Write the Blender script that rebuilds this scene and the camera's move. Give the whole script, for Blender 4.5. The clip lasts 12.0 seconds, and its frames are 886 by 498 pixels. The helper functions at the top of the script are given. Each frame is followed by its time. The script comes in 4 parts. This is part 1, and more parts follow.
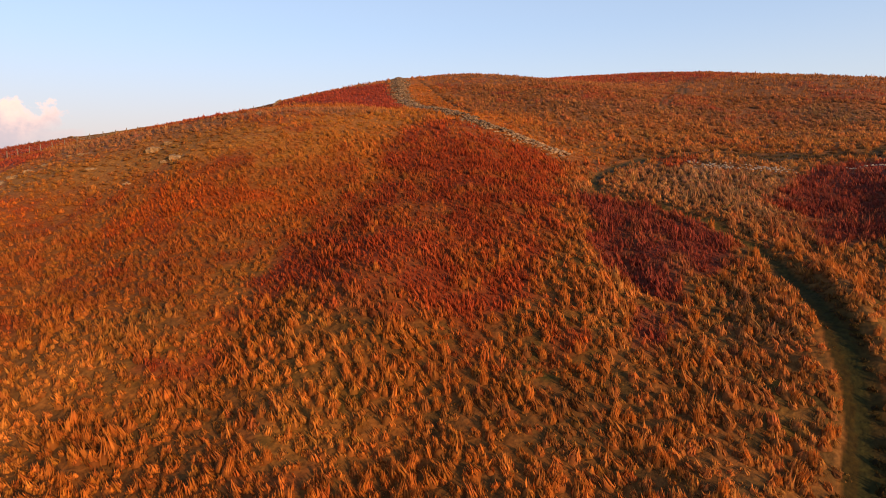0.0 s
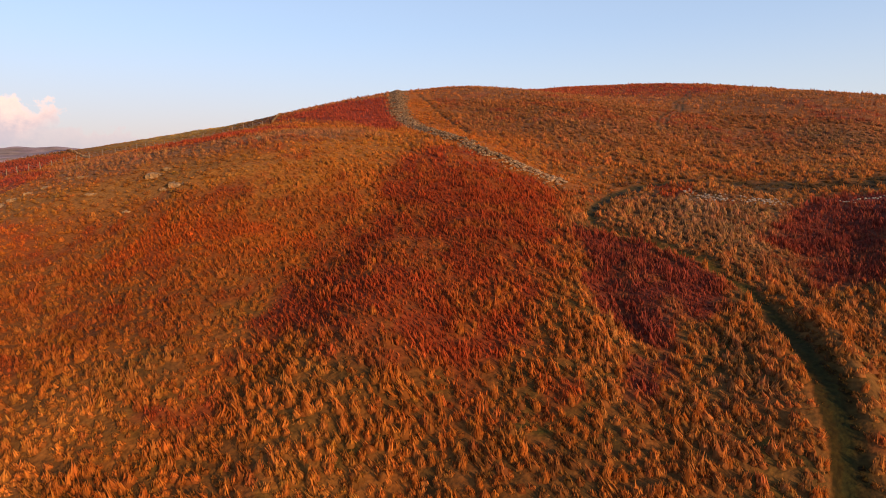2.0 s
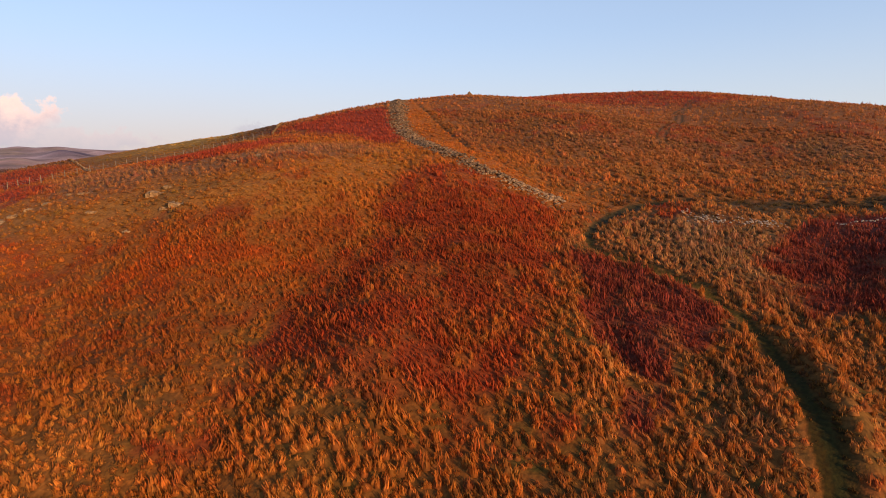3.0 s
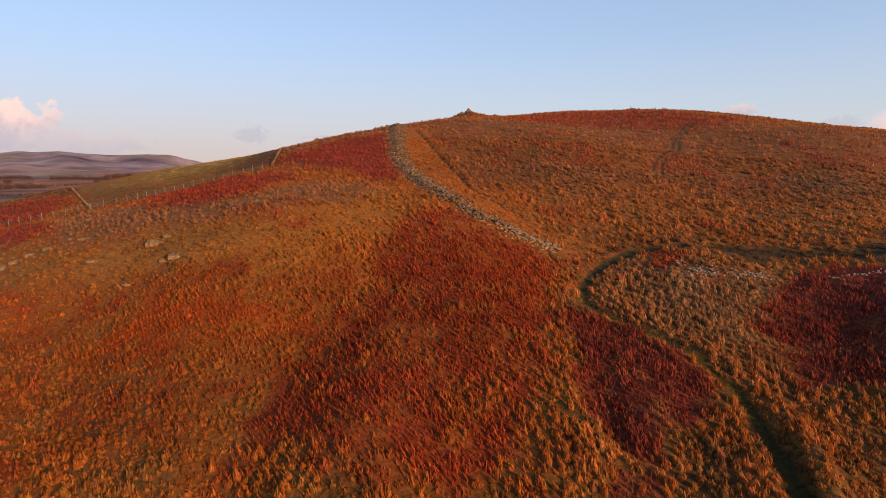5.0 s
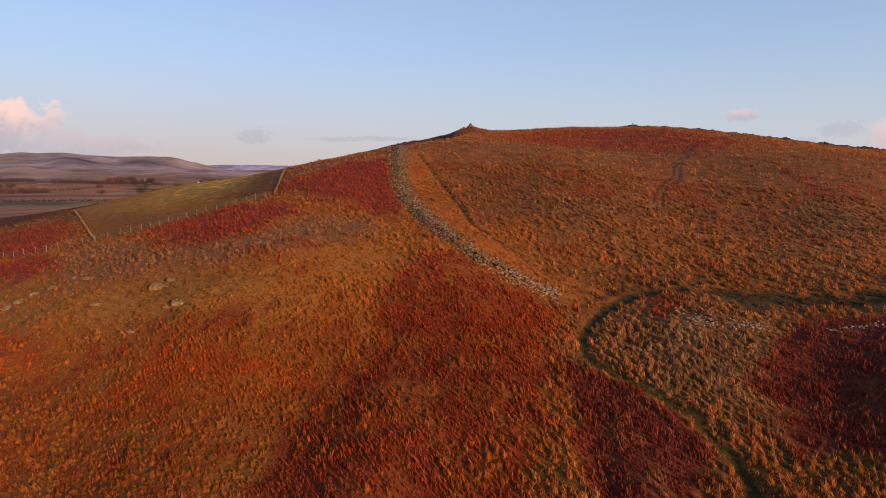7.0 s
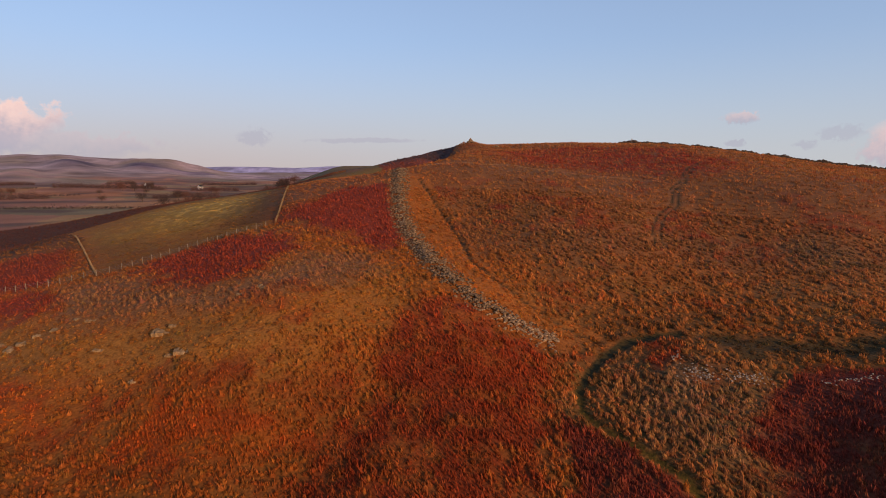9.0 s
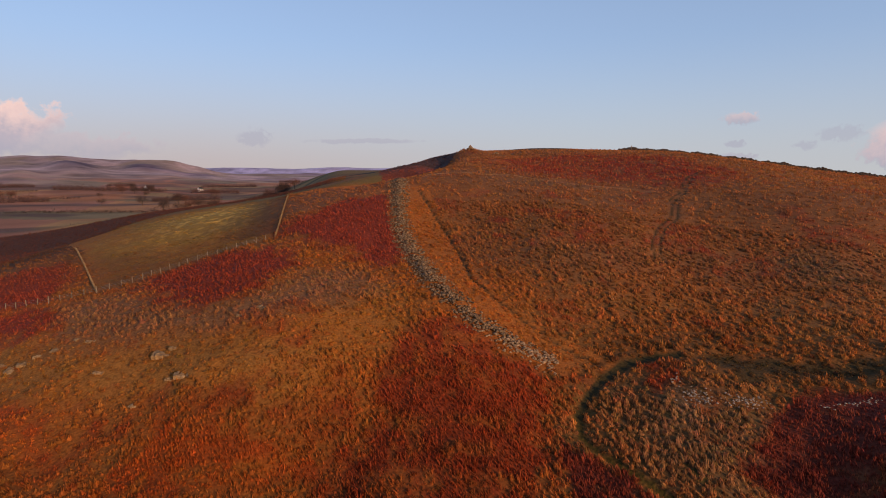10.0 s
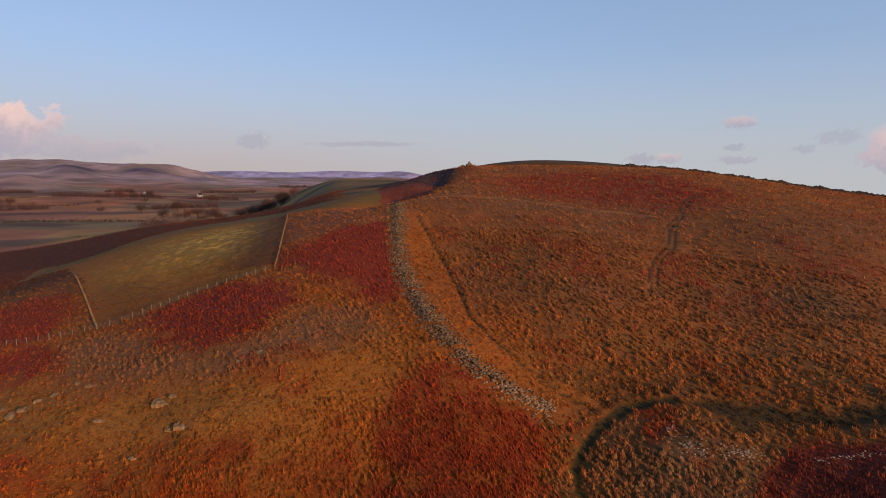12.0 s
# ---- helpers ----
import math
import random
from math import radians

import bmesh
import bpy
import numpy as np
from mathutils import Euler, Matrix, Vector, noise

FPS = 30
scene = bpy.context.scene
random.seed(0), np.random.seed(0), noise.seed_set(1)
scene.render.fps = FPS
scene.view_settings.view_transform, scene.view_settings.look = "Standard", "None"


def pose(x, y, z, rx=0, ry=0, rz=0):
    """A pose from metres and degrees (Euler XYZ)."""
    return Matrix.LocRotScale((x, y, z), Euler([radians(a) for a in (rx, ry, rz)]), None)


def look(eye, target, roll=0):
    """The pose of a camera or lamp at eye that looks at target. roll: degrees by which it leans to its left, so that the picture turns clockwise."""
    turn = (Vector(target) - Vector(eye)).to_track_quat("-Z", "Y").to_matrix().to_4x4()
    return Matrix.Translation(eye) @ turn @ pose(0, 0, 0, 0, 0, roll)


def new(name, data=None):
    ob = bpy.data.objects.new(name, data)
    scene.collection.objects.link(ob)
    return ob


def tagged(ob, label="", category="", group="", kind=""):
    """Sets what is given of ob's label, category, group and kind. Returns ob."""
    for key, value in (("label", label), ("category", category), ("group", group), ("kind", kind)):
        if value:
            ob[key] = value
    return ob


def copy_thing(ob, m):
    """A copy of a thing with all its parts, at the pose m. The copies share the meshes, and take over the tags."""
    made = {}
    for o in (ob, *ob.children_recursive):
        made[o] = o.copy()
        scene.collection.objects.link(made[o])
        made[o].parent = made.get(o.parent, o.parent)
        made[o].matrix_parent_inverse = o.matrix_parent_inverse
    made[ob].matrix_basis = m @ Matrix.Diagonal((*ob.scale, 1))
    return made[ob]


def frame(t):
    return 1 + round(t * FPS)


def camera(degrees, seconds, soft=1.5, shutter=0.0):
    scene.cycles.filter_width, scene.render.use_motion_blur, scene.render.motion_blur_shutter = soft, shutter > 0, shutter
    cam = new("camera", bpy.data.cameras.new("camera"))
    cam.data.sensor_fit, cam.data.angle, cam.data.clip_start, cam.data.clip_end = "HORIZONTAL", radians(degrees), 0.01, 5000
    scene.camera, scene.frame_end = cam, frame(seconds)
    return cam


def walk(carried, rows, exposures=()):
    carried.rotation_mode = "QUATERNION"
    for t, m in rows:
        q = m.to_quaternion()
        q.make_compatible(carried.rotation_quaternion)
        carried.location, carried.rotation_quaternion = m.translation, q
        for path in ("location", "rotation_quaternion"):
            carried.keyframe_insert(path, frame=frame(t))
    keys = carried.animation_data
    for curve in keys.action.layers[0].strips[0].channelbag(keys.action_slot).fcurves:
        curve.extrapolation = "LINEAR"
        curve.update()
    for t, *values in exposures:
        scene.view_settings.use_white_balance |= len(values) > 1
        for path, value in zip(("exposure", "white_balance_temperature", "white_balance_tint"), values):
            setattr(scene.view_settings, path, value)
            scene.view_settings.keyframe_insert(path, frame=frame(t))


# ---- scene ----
cam = camera(73.7, 12.0, soft=0.9)
PATH = [
    (0, (0.036, 0.652, 12.033), (0.036, 2.629, 11.735), -1.2),
    (0.5, (0.12, 0.607, 12.589), (0.122, 2.585, 12.29), -1.1),
    (1, (0.122, 0.556, 13.242), (0.127, 2.534, 12.944), -1.0),
    (1.5, (0.14, 0.561, 13.985), (0.146, 2.539, 13.689), -0.9),
    (2, (0.159, 0.596, 14.909), (0.166, 2.574, 14.613), -0.8),
    (2.5, (0.18, 0.63, 15.879), (0.188, 2.609, 15.586), -0.7),
    (3, (0.398, 0.67, 16.877), (0.403, 2.649, 16.584), -0.6),
    (5, (0.851, 0.72, 21.86), (0.855, 2.7, 21.578), -0.6),
    (5.5, (0.888, 0.698, 23.091), (0.891, 2.679, 22.812), -0.5),
    (6, (0.871, 0.695, 24.277), (0.873, 2.676, 24.0), -0.4),
    (6.5, (0.866, 0.774, 25.411), (0.868, 2.755, 25.135), -0.3),
    (7, (0.887, 0.793, 26.601), (0.887, 2.774, 26.328), -0.2),
    (9, (0.934, 0.903, 31.73), (0.935, 2.885, 31.463), -0.0),
    (9.5, (1.003, 0.991, 32.932), (1.002, 2.973, 32.667), -0.0),
    (10, (0.989, 1.089, 34.159), (0.99, 3.072, 33.894), -0.0),
    (10.5, (1.08, 1.088, 35.383), (1.08, 3.071, 35.12), 0.0),
    (11, (1.087, 1.05, 36.745), (1.09, 3.033, 36.484), 0.0),
    (11.5, (1.186, 1.093, 38.1), (1.188, 3.076, 37.842), -0.0),
    (12, (1.091, 1.134, 39.414), (1.095, 3.118, 39.159), 0.1),
]
EXPOSURES = [(0.0, 0.14, 7250, 10), (3.0, 0.06, 7050, 10), (6.0, -0.13, 6800, 10), (9.0, -0.31, 6600, 10), (12.0, -0.43, 6500, 10)]
walk(cam, [(t, look(eye, target, roll)) for t, eye, target, roll in PATH], EXPOSURES)

# ---- light ----
SUN_TO = Vector((0.66, -0.73, 0.18)).normalized()
sun_data = bpy.data.lights.new("sun", "SUN")
sun_data.energy, sun_data.angle, sun_data.color = 4.8, radians(0.6), (1.0, 0.60, 0.30)
sun = new("sun", sun_data)
sun.matrix_world = look(SUN_TO * 200, (0, 0, 0))

world = bpy.data.worlds.new("evening_sky")
scene.world = world
world.use_nodes = True
wt = world.node_tree
wt.nodes.clear()


def wnode(kind, **values):
    n = wt.nodes.new(kind)
    for key, value in values.items():
        n.inputs[key].default_value = value
    return n


def wmath(op, a, b=None, clamp=False):
    n = wt.nodes.new("ShaderNodeMath")
    n.operation, n.use_clamp = op, clamp
    for i, v in enumerate((a, b)):
        if v is None:
            continue
        if isinstance(v, (int, float)):
            n.inputs[i].default_value = v
        else:
            wt.links.new(v, n.inputs[i])
    return n.outputs[0]


def wmix(fac, a, b, blend="MIX"):
    n = wt.nodes.new("ShaderNodeMix")
    n.data_type, n.blend_type = "RGBA", blend
    for i, v in ((0, fac), (6, a), (7, b)):
        if isinstance(v, (int, float, tuple)):
            n.inputs[i].default_value = v
        else:
            wt.links.new(v, n.inputs[i])
    return n.outputs[2]


sky = wt.nodes.new("ShaderNodeTexSky")
sky.sky_type, sky.sun_disc = "NISHITA", False
sky.sun_elevation = math.asin(SUN_TO.z)
sky.sun_rotation = math.atan2(SUN_TO.x, SUN_TO.y)
sky.air_density, sky.dust_density, sky.ozone_density = 1.0, 0.3, 2.0
coord = wt.nodes.new("ShaderNodeTexCoord")
split = wt.nodes.new("ShaderNodeSeparateXYZ")
wt.links.new(coord.outputs["Generated"], split.inputs[0])
above = wt.nodes.new("ShaderNodeCombineXYZ")
wt.links.new(split.outputs[0], above.inputs[0])
wt.links.new(split.outputs[1], above.inputs[1])
wt.links.new(wmath("MAXIMUM", split.outputs[2], 0.015), above.inputs[2])
wt.links.new(above.outputs[0], sky.inputs["Vector"])
azimuth = wmath("MULTIPLY", wmath("ARCTAN2", split.outputs[0], split.outputs[1]), 180 / math.pi)
height = wmath("MULTIPLY", wmath("ARCSINE", split.outputs[2]), 180 / math.pi)
billow = wnode("ShaderNodeTexNoise", Scale=42.0, Detail=6.0, Roughness=0.6)
wt.links.new(coord.outputs["Generated"], billow.inputs["Vector"])
wisp = wmath("SUBTRACT", billow.outputs["Fac"], 0.5)
curl = wnode("ShaderNodeTexNoise", Scale=105.0, Detail=6.0, Roughness=0.62)
wt.links.new(coord.outputs["Generated"], curl.inputs["Vector"])
tuft = wmath("SUBTRACT", curl.outputs["Fac"], 0.5)
SKY_GAIN = (1.68, 1.58, 1.9, 1.0)
colour = wmix(1.0, sky.outputs[0], SKY_GAIN, "MULTIPLY")
# thin high haze that evens the sky out
colour = wmix(wmath("MULTIPLY", wmath("SUBTRACT", 1.0, wmath("DIVIDE", height, 50.0), True), 0.75), colour, (4.6, 6.25, 9.1, 1.0))
# a dusky rose belt low over the land
belt = wmath("MULTIPLY", wmath("POWER", wmath("SUBTRACT", 1.0, wmath("DIVIDE", height, 12.0), True), 1.5), 0.95)
rosy = wmix(wmath("DIVIDE", wmath("ADD", azimuth, 22.0), 36.0, True), (6.3, 5.3, 5.2, 1.0), (6.2, 6.3, 6.5, 1.0))
colour = wmix(belt, colour, rosy)
# azimuth, elevation, half width, half height, lit share, thickness
CLOUDS = [
    (-36.6, 3.7, 4.6, 1.5, 1.0, 1.0), (-31.5, 2.0, 7.0, 1.0, 0.35, 0.55), (-38.5, 2.2, 4.5, 1.3, 0.25, 0.8),
    (-17.4, 2.9, 1.5, 0.8, 0.0, 0.45), (-7.4, 2.7, 5.4, 0.25, 0.05, 0.5), (26.4, 4.35, 1.6, 0.5, 0.55, 0.75),
    (18.4, 1.3, 1.3, 0.5, 0.1, 0.65), (20.7, 1.35, 1.2, 0.5, 0.6, 0.75), (26.0, 2.2, 0.9, 0.32, 0.0, 0.55),
    (26.3, 1.15, 1.7, 0.35, 0.1, 0.65), (31.2, 2.0, 0.9, 0.35, 0.0, 0.45), (37.6, 1.9, 3.0, 1.6, 0.75, 0.9),
    (33.5, 2.9, 1.6, 0.6, 0.0, 0.4),
]
for a, e, w, h, lit, thick in CLOUDS:
    stir = wisp if w > 2.5 else tuft
    du = wmath("ADD", wmath("DIVIDE", wmath("SUBTRACT", azimuth, a), w), wmath("MULTIPLY", stir, 1.6))
    dv = wmath("ADD", wmath("DIVIDE", wmath("SUBTRACT", height, e), h), wmath("MULTIPLY", stir, 2.6))
    far = wmath("SQRT", wmath("ADD", wmath("MULTIPLY", du, du), wmath("MULTIPLY", dv, dv)))
    mask = wmath("MULTIPLY", wmath("SUBTRACT", 1.1, far, True), thick * 2.4)
    mask = wmath("MINIMUM", mask, thick)
    top = wmath("MULTIPLY", wmath("ADD", wmath("MULTIPLY", dv, 0.6), 0.55, True), lit, True)
    tone = wmix(top, (4.7, 4.6, 5.7, 1.0), (10.8, 7.6, 7.0, 1.0))
    colour = wmix(mask, colour, tone)
back = wt.nodes.new("ShaderNodeBackground")
back.inputs["Strength"].default_value = 0.11
wt.links.new(colour, back.inputs["Color"])
wout = wt.nodes.new("ShaderNodeOutputWorld")
wt.links.new(back.outputs[0], wout.inputs[0])


# ---- noise and lines in plan ----
def lattice(ix, iy, seed):
    n = (ix.astype(np.int64) * 374761393 + iy.astype(np.int64) * 668265263 + seed * 1442695041) & 0x7FFFFFFF
    n = ((n ^ (n >> 13)) * 1274126177) & 0x7FFFFFFF
    n = ((n ^ (n >> 15)) * 2246822519) & 0x7FFFFFFF
    return ((n ^ (n >> 16)) & 0xFFFF) / 32767.5 - 1.0


def vnoise(x, y, seed=0):
    ix, iy = np.floor(x), np.floor(y)
    fx, fy = x - ix, y - iy
    fx, fy = fx * fx * (3 - 2 * fx), fy * fy * (3 - 2 * fy)
    a, b = lattice(ix, iy, seed), lattice(ix + 1, iy, seed)
    c, d = lattice(ix, iy + 1, seed), lattice(ix + 1, iy + 1, seed)
    return (a + (b - a) * fx) * (1 - fy) + (c + (d - c) * fx) * fy


def fbm(x, y, size, seed=0, octaves=3):
    total, amp = 0.0, 1.0
    for k in range(octaves):
        total = total + amp * vnoise(x / size * 2**k + 17.3 * k, y / size * 2**k - 9.1 * k, seed + k)
        amp *= 0.5
    return total / 1.6


def smooth(a, b, v):
    t = np.clip((v - a) / (b - a), 0, 1)
    return t * t * (3 - 2 * t)


def line_distance(x, y, line):
    """The distance in plan from a polyline, the share of the way along it, and the side (left of its way is plus)."""
    best, along, side, run = np.full(np.shape(x), 1e9), np.zeros(np.shape(x)), np.ones(np.shape(x)), 0.0
    for (ax, ay), (bx, by) in zip(line[:-1], line[1:]):
        length = math.hypot(bx - ax, by - ay)
        ux, uy = (bx - ax) / length, (by - ay) / length
        s = np.clip((x - ax) * ux + (y - ay) * uy, 0, length)
        d = np.hypot(x - ax - s * ux, y - ay - s * uy)
        near = d < best
        best = np.where(near, d, best)
        along = np.where(near, run + s, along)
        side = np.where(near, np.sign(ux * (y - ay) - uy * (x - ax)), side)
        run += length
    return best, along, side


def curve_points(line, step):
    """Points at even steps along a rounded polyline, with the heading at each."""
    pts = [Vector(p) for p in line]
    for _ in range(2):
        cut = [pts[0]]
        for p, q in zip(pts[:-1], pts[1:]):
            cut += [p * 0.75 + q * 0.25, p * 0.25 + q * 0.75]
        pts = cut + [pts[-1]]
    out, left = [], 0.0
    for p, q in zip(pts[:-1], pts[1:]):
        length = (q - p).length
        s = left
        while s < length:
            out.append((p + (q - p) * (s / length), math.atan2(q.y - p.y, q.x - p.x)))
            s += step
        left = s - length
    return out


def inside(x, y, polygon):
    hit = np.zeros(np.shape(x), bool)
    for (ax, ay), (bx, by) in zip(polygon, polygon[1:] + polygon[:1]):
        if ay == by:
            continue
        hit ^= ((ay > y) != (by > y)) & (x < (bx - ax) * (y - ay) / (by - ay) + ax)
    return hit


# ---- plan of the hill ----
FOOTPATH = [(13.1, 17.0), (15.9, 21.6), (17.95, 24.8), (19.55, 27.6), (20.6, 30.8), (21.4, 34.2), (22.0, 38.0), (22.0, 41.8), (20.5, 46.0),
            (18.0, 49.2), (15.4, 52.2), (14.2, 54.5), (14.6, 57.6), (16.7, 61.6), (19.3, 65.2), (22.6, 68.2), (25.6, 69.6), (29.0, 69.8)]
FLUSH = [(34.0, 68.6), (37.0, 67.7), (41.4, 66.3), (46.6, 64.8), (52.0, 65.5), (62.0, 68.0)]
WALL = [(-10.2, 152.0), (-9.2, 139.0), (-8.5, 128.0), (-7.5, 116.0), (-5.7, 105.5), (-3.2, 94.0), (0.2, 81.0), (3.2, 74.0), (6.2, 69.7), (9.7, 67.4), (14.0, 66.0)]
RUT = [(-4.3, 136.0), (-1.5, 124.0), (1.9, 110.0), (4.2, 97.0), (5.3, 87.0), (7.9, 80.0), (11.9, 74.5), (15.3, 71.2), (19.5, 68.0)]
TRACK = [(37.5, 100.0), (39.2, 106.5), (43.3, 115.1), (48.5, 122.6), (52.9, 132.5), (54.6, 139.2), (58.9, 144.2), (62.8, 152.7), (67.1, 160.5), (73.0, 168.0)]
FENCE = [(-78.0, 90.0), (-64.6, 87.6), (-56.5, 87.4), (-50.8, 88.2), (-47.6, 91.0), (-45.0, 96.5), (-42.0, 101.6), (-37.5, 105.2), (-33.5, 107.2), (-30.0, 109.0)]
FIELD_WALL = [(-29.8, 109.0), (-31.6, 119.0), (-36.3, 141.0), (-44.5, 176.0), (-49.5, 194.0)]
LOW_WALL = [(-51.2, 88.6), (-62.8, 105.4), (-76.4, 124.4)]
FIELD = [(-51.2, 88.6), (-47.6, 91.0), (-45.0, 96.5), (-42.0, 101.6), (-37.5, 105.2), (-29.8, 109.0), (-36.3, 141.0), (-49.5, 194.0), (-46, 226), (-70, 238), (-112, 240), (-142, 218), (-122, 168), (-92, 146), (-76.4, 124.4)]
SHOULDER = [(-49, 194), (-37, 181), (-27, 171), (-18, 167), (-13, 173), (-14, 182), (-20, 206), (-42, 232), (-52, 232)]
SHADED_HEATHER = [(-14, 168), (-3, 163), (-1.5, 183), (3, 224), (9, 252), (2, 285), (-26, 280), (-22, 215)]

SHEEP_WALK = [(-5.8, 155.9), (3.8, 157.4), (14, 156.4), (24, 157), (34, 154), (45, 151.6), (53, 148)]

# swells of the hillside: rings going outwards, headings from left to right
SWELLS = (
    (1.17, 0.24, 1.62, -0.18, 1.59, -0.33, 0.21, 0.64, 0.54, 2.76),
    (2.84, -2.02, -1.56, 1.81, -4.92, 4.31, -2.74, 2.58, -3.05, -3.03),
    (-5.19, 4.07, 1.23, 0.12, 9.23, -5.35, 6.98, -4.55, 8.30, -0.54),
    (4.96, -2.47, 3.31, -2.51, -2.81, 4.87, -1.84, 3.73, -3.29, 0.78),
    (6.94, -2.04, -1.05, 11.21, 1.95, 4.61, -0.28, 6.77, -2.77, 9.81),
    (-8.22, 5.93, 9.75, -3.89, 4.17, 5.51, -2.34, 0.34, 3.19, 4.06),
    (6.28, 1.42, -7.48, 9.88, 2.29, -6.55, 15.38, -1.96, 2.51, -5.51),
    (-1.65, 4.96, 10.61, -1.27, 8.15, 15.56, -5.32, 4.05, 10.34, 4.92),
    (-1.63, -3.57, -1.19, 3.17, 2.69, -4.39, 6.77, 8.91, -4.97, 5.41),
    (-2.59, -3.76, -2.66, 0.19, 7.71, 13.97, 9.34, 3.83, 8.73, 2.91),
)
# the hollow behind the wall's crest and the knoll under the cairn
FORMS = ((-14, 182, 11, 20, -6.0), (12, 241, 8, 11, 2.0), (27, 238, 16, 30, -1.9), (60, 238, 22, 30, -1.2), (0, 220, 6, 24, -3.2), (50, 52, 9, 11, -2.5),
         (-22, 262, 14, 30, -3.6), (56, 268, 22, 16, -1.5))
BASE, RISE, SIDE = -5.950, 0.1479, 0.0092


def far_land(az, r):
    """The valley beyond the hill, its floor, the shoulder behind the field and the ridges across."""
    z = 2.0 + 32.0 * smooth(-19, -9, az) * (1 - smooth(4, 14, az)) * (1 - smooth(620, 1000, r))
    # the long moor across the valley, highest on the left and sinking to the right
    crest = 102 - 5.5 * np.maximum(az + 25, 0) - 2.2 * np.maximum(az + 38, 0) - 0.055 * np.maximum(az + 38, 0) ** 2 + 3 * np.sin(az * 0.9) + 2 * np.sin(az * 2.3 + 1)
    z = z + np.maximum(crest, 12) * np.clip((r - 850) / 2150, 0, 1) ** 1.35 * (1 - smooth(3050, 3700, r)) * (az < 20)
    # nearer bluffs below the moor
    z = z - 10 * np.exp(-(((az + 38) / 3) ** 2)) * smooth(2000, 2900, r) * (1 - smooth(3050, 3700, r))
    for heading, out, wide, deep, rise in ((-31.8, 2000, 1.8, 330, 22), (-26.0, 2350, 2.6, 300, 17), (-23.0, 2600, 1.6, 260, 12), (-35.5, 1500, 1.6, 220, 10)):
        z = z + rise * np.exp(-(((az - heading) / wide) ** 2)) * np.exp(-(((r - out) / deep) ** 2))
    z = z + (46 + 4 * np.sin(az * 0.7 + 2) + 9 * np.exp(-(((az + 3) / 2.2) ** 2))) * np.exp(-(((r - 4300) / 300) ** 2))
    # beyond the summit the land falls away out of sight
    return z - smooth(-5, 6, az) * (1 - smooth(120, 150, az)) * 0.043 * np.maximum(r - 300, 0)


def lie(x, y):
    """The lie of the land without its small forms."""
    r = np.hypot(x, y) + 1e-6
    az = np.degrees(np.arctan2(x, y))
    lr = np.log(np.maximum(r, 8))
    z = BASE + RISE * y / (1 + np.maximum(y, 0) / 400) + SIDE * x
    for i, ring in enumerate(SWELLS):
        across = sum(v * np.exp(-(((az - (10 * k - 45)) / 8.5) ** 2) / 2) for k, v in enumerate(ring))
        z = z + across * np.exp(-(((lr - math.log(22) - 0.28 * i) / 0.26) ** 2) / 2)
    for cx, cy, wx, wy, rise in FORMS:
        z = z + rise * np.exp(-(((x - cx) / wx) ** 2) - (((y - cy) / wy) ** 2))
    brow = 252 + 90 * np.exp(-(((az - 9) / 8) ** 2))
    drop = smooth(brow, brow + 148, r)
    z = z * (1 - drop) + far_land(az, r) * drop
    # the bench that carries the upper pasture and the dark bank behind it
    z = z + 5.4 * np.exp(-(((az + 25) / 8) ** 2)) * smooth(150, 232, r) * (1 - smooth(305, 400, r))
    # the summit plateau behind the cairn
    plateau = 47.7 - 0.00045 * (r - 400) ** 2 - np.where(az < 9, 0.10, 0.052) * (az - 9.5) ** 2
    return np.maximum(z, np.where((r > 320) & (r < 620) & (np.abs(az - 9.5) < 25), plateau, -1000))


def small_forms(x, y):
    r = np.hypot(x, y)
    near = 1 - smooth(180, 320, r)
    z = near * (0.22 * fbm(x, y, 6.0, 3) + 0.13 * fbm(x, y, 1.7, 8, 2)) + (1 - near) * 0.0
    z = z + smooth(400, 900, r) * (5 * fbm(x, y, 260, 12) + 2.0 * fbm(x, y, 80, 13)) + smooth(1300, 2000, r) * (1 - smooth(2800, 3000, r)) * (14 * fbm(x, y, 380, 16) + 7 * fbm(x, y, 130, 18))
    d, _, side = line_distance(x, y, FOOTPATH)
    z = z - 0.17 * np.exp(-((d / 0.7) ** 2)) + 0.08 * np.exp(-(((d - 1.5) / 0.6) ** 2))
    # the bank on the upper side of the footpath
    z = z + 0.6 * (side < 0) * np.exp(-(((d - 2.0) / 0.8) ** 2)) * (1 - smooth(34, 44, y))
    d, _, _ = line_distance(x, y, RUT)
    z = z - 0.3 * np.exp(-((d / 0.35) ** 2))
    d, _, _ = line_distance(x, y, WALL)
    z = z + 0.25 * np.exp(-((d / 1.8) ** 2))
    d, _, _ = line_distance(x, y, TRACK)
    z = z - 0.22 * np.exp(-(((d - 0.65) / 0.22) ** 2))
    # a little scarp beside the footpath
    z = z - 0.9 * np.exp(-(((x - 12.3) / 1.5) ** 2) - (((y - 40.5) / 4.0) ** 2))
    d, _, _ = line_distance(x, y, FLUSH)
    z = z - 0.25 * np.exp(-((d / 1.8) ** 2))
    return z


def ground_z(x, y):
    x, y = np.asarray(x, float), np.asarray(y, float)
    return lie(x, y) + small_forms(x, y)


def gz(x, y):
    return float(ground_z(np.array([x]), np.array([y]))[0])


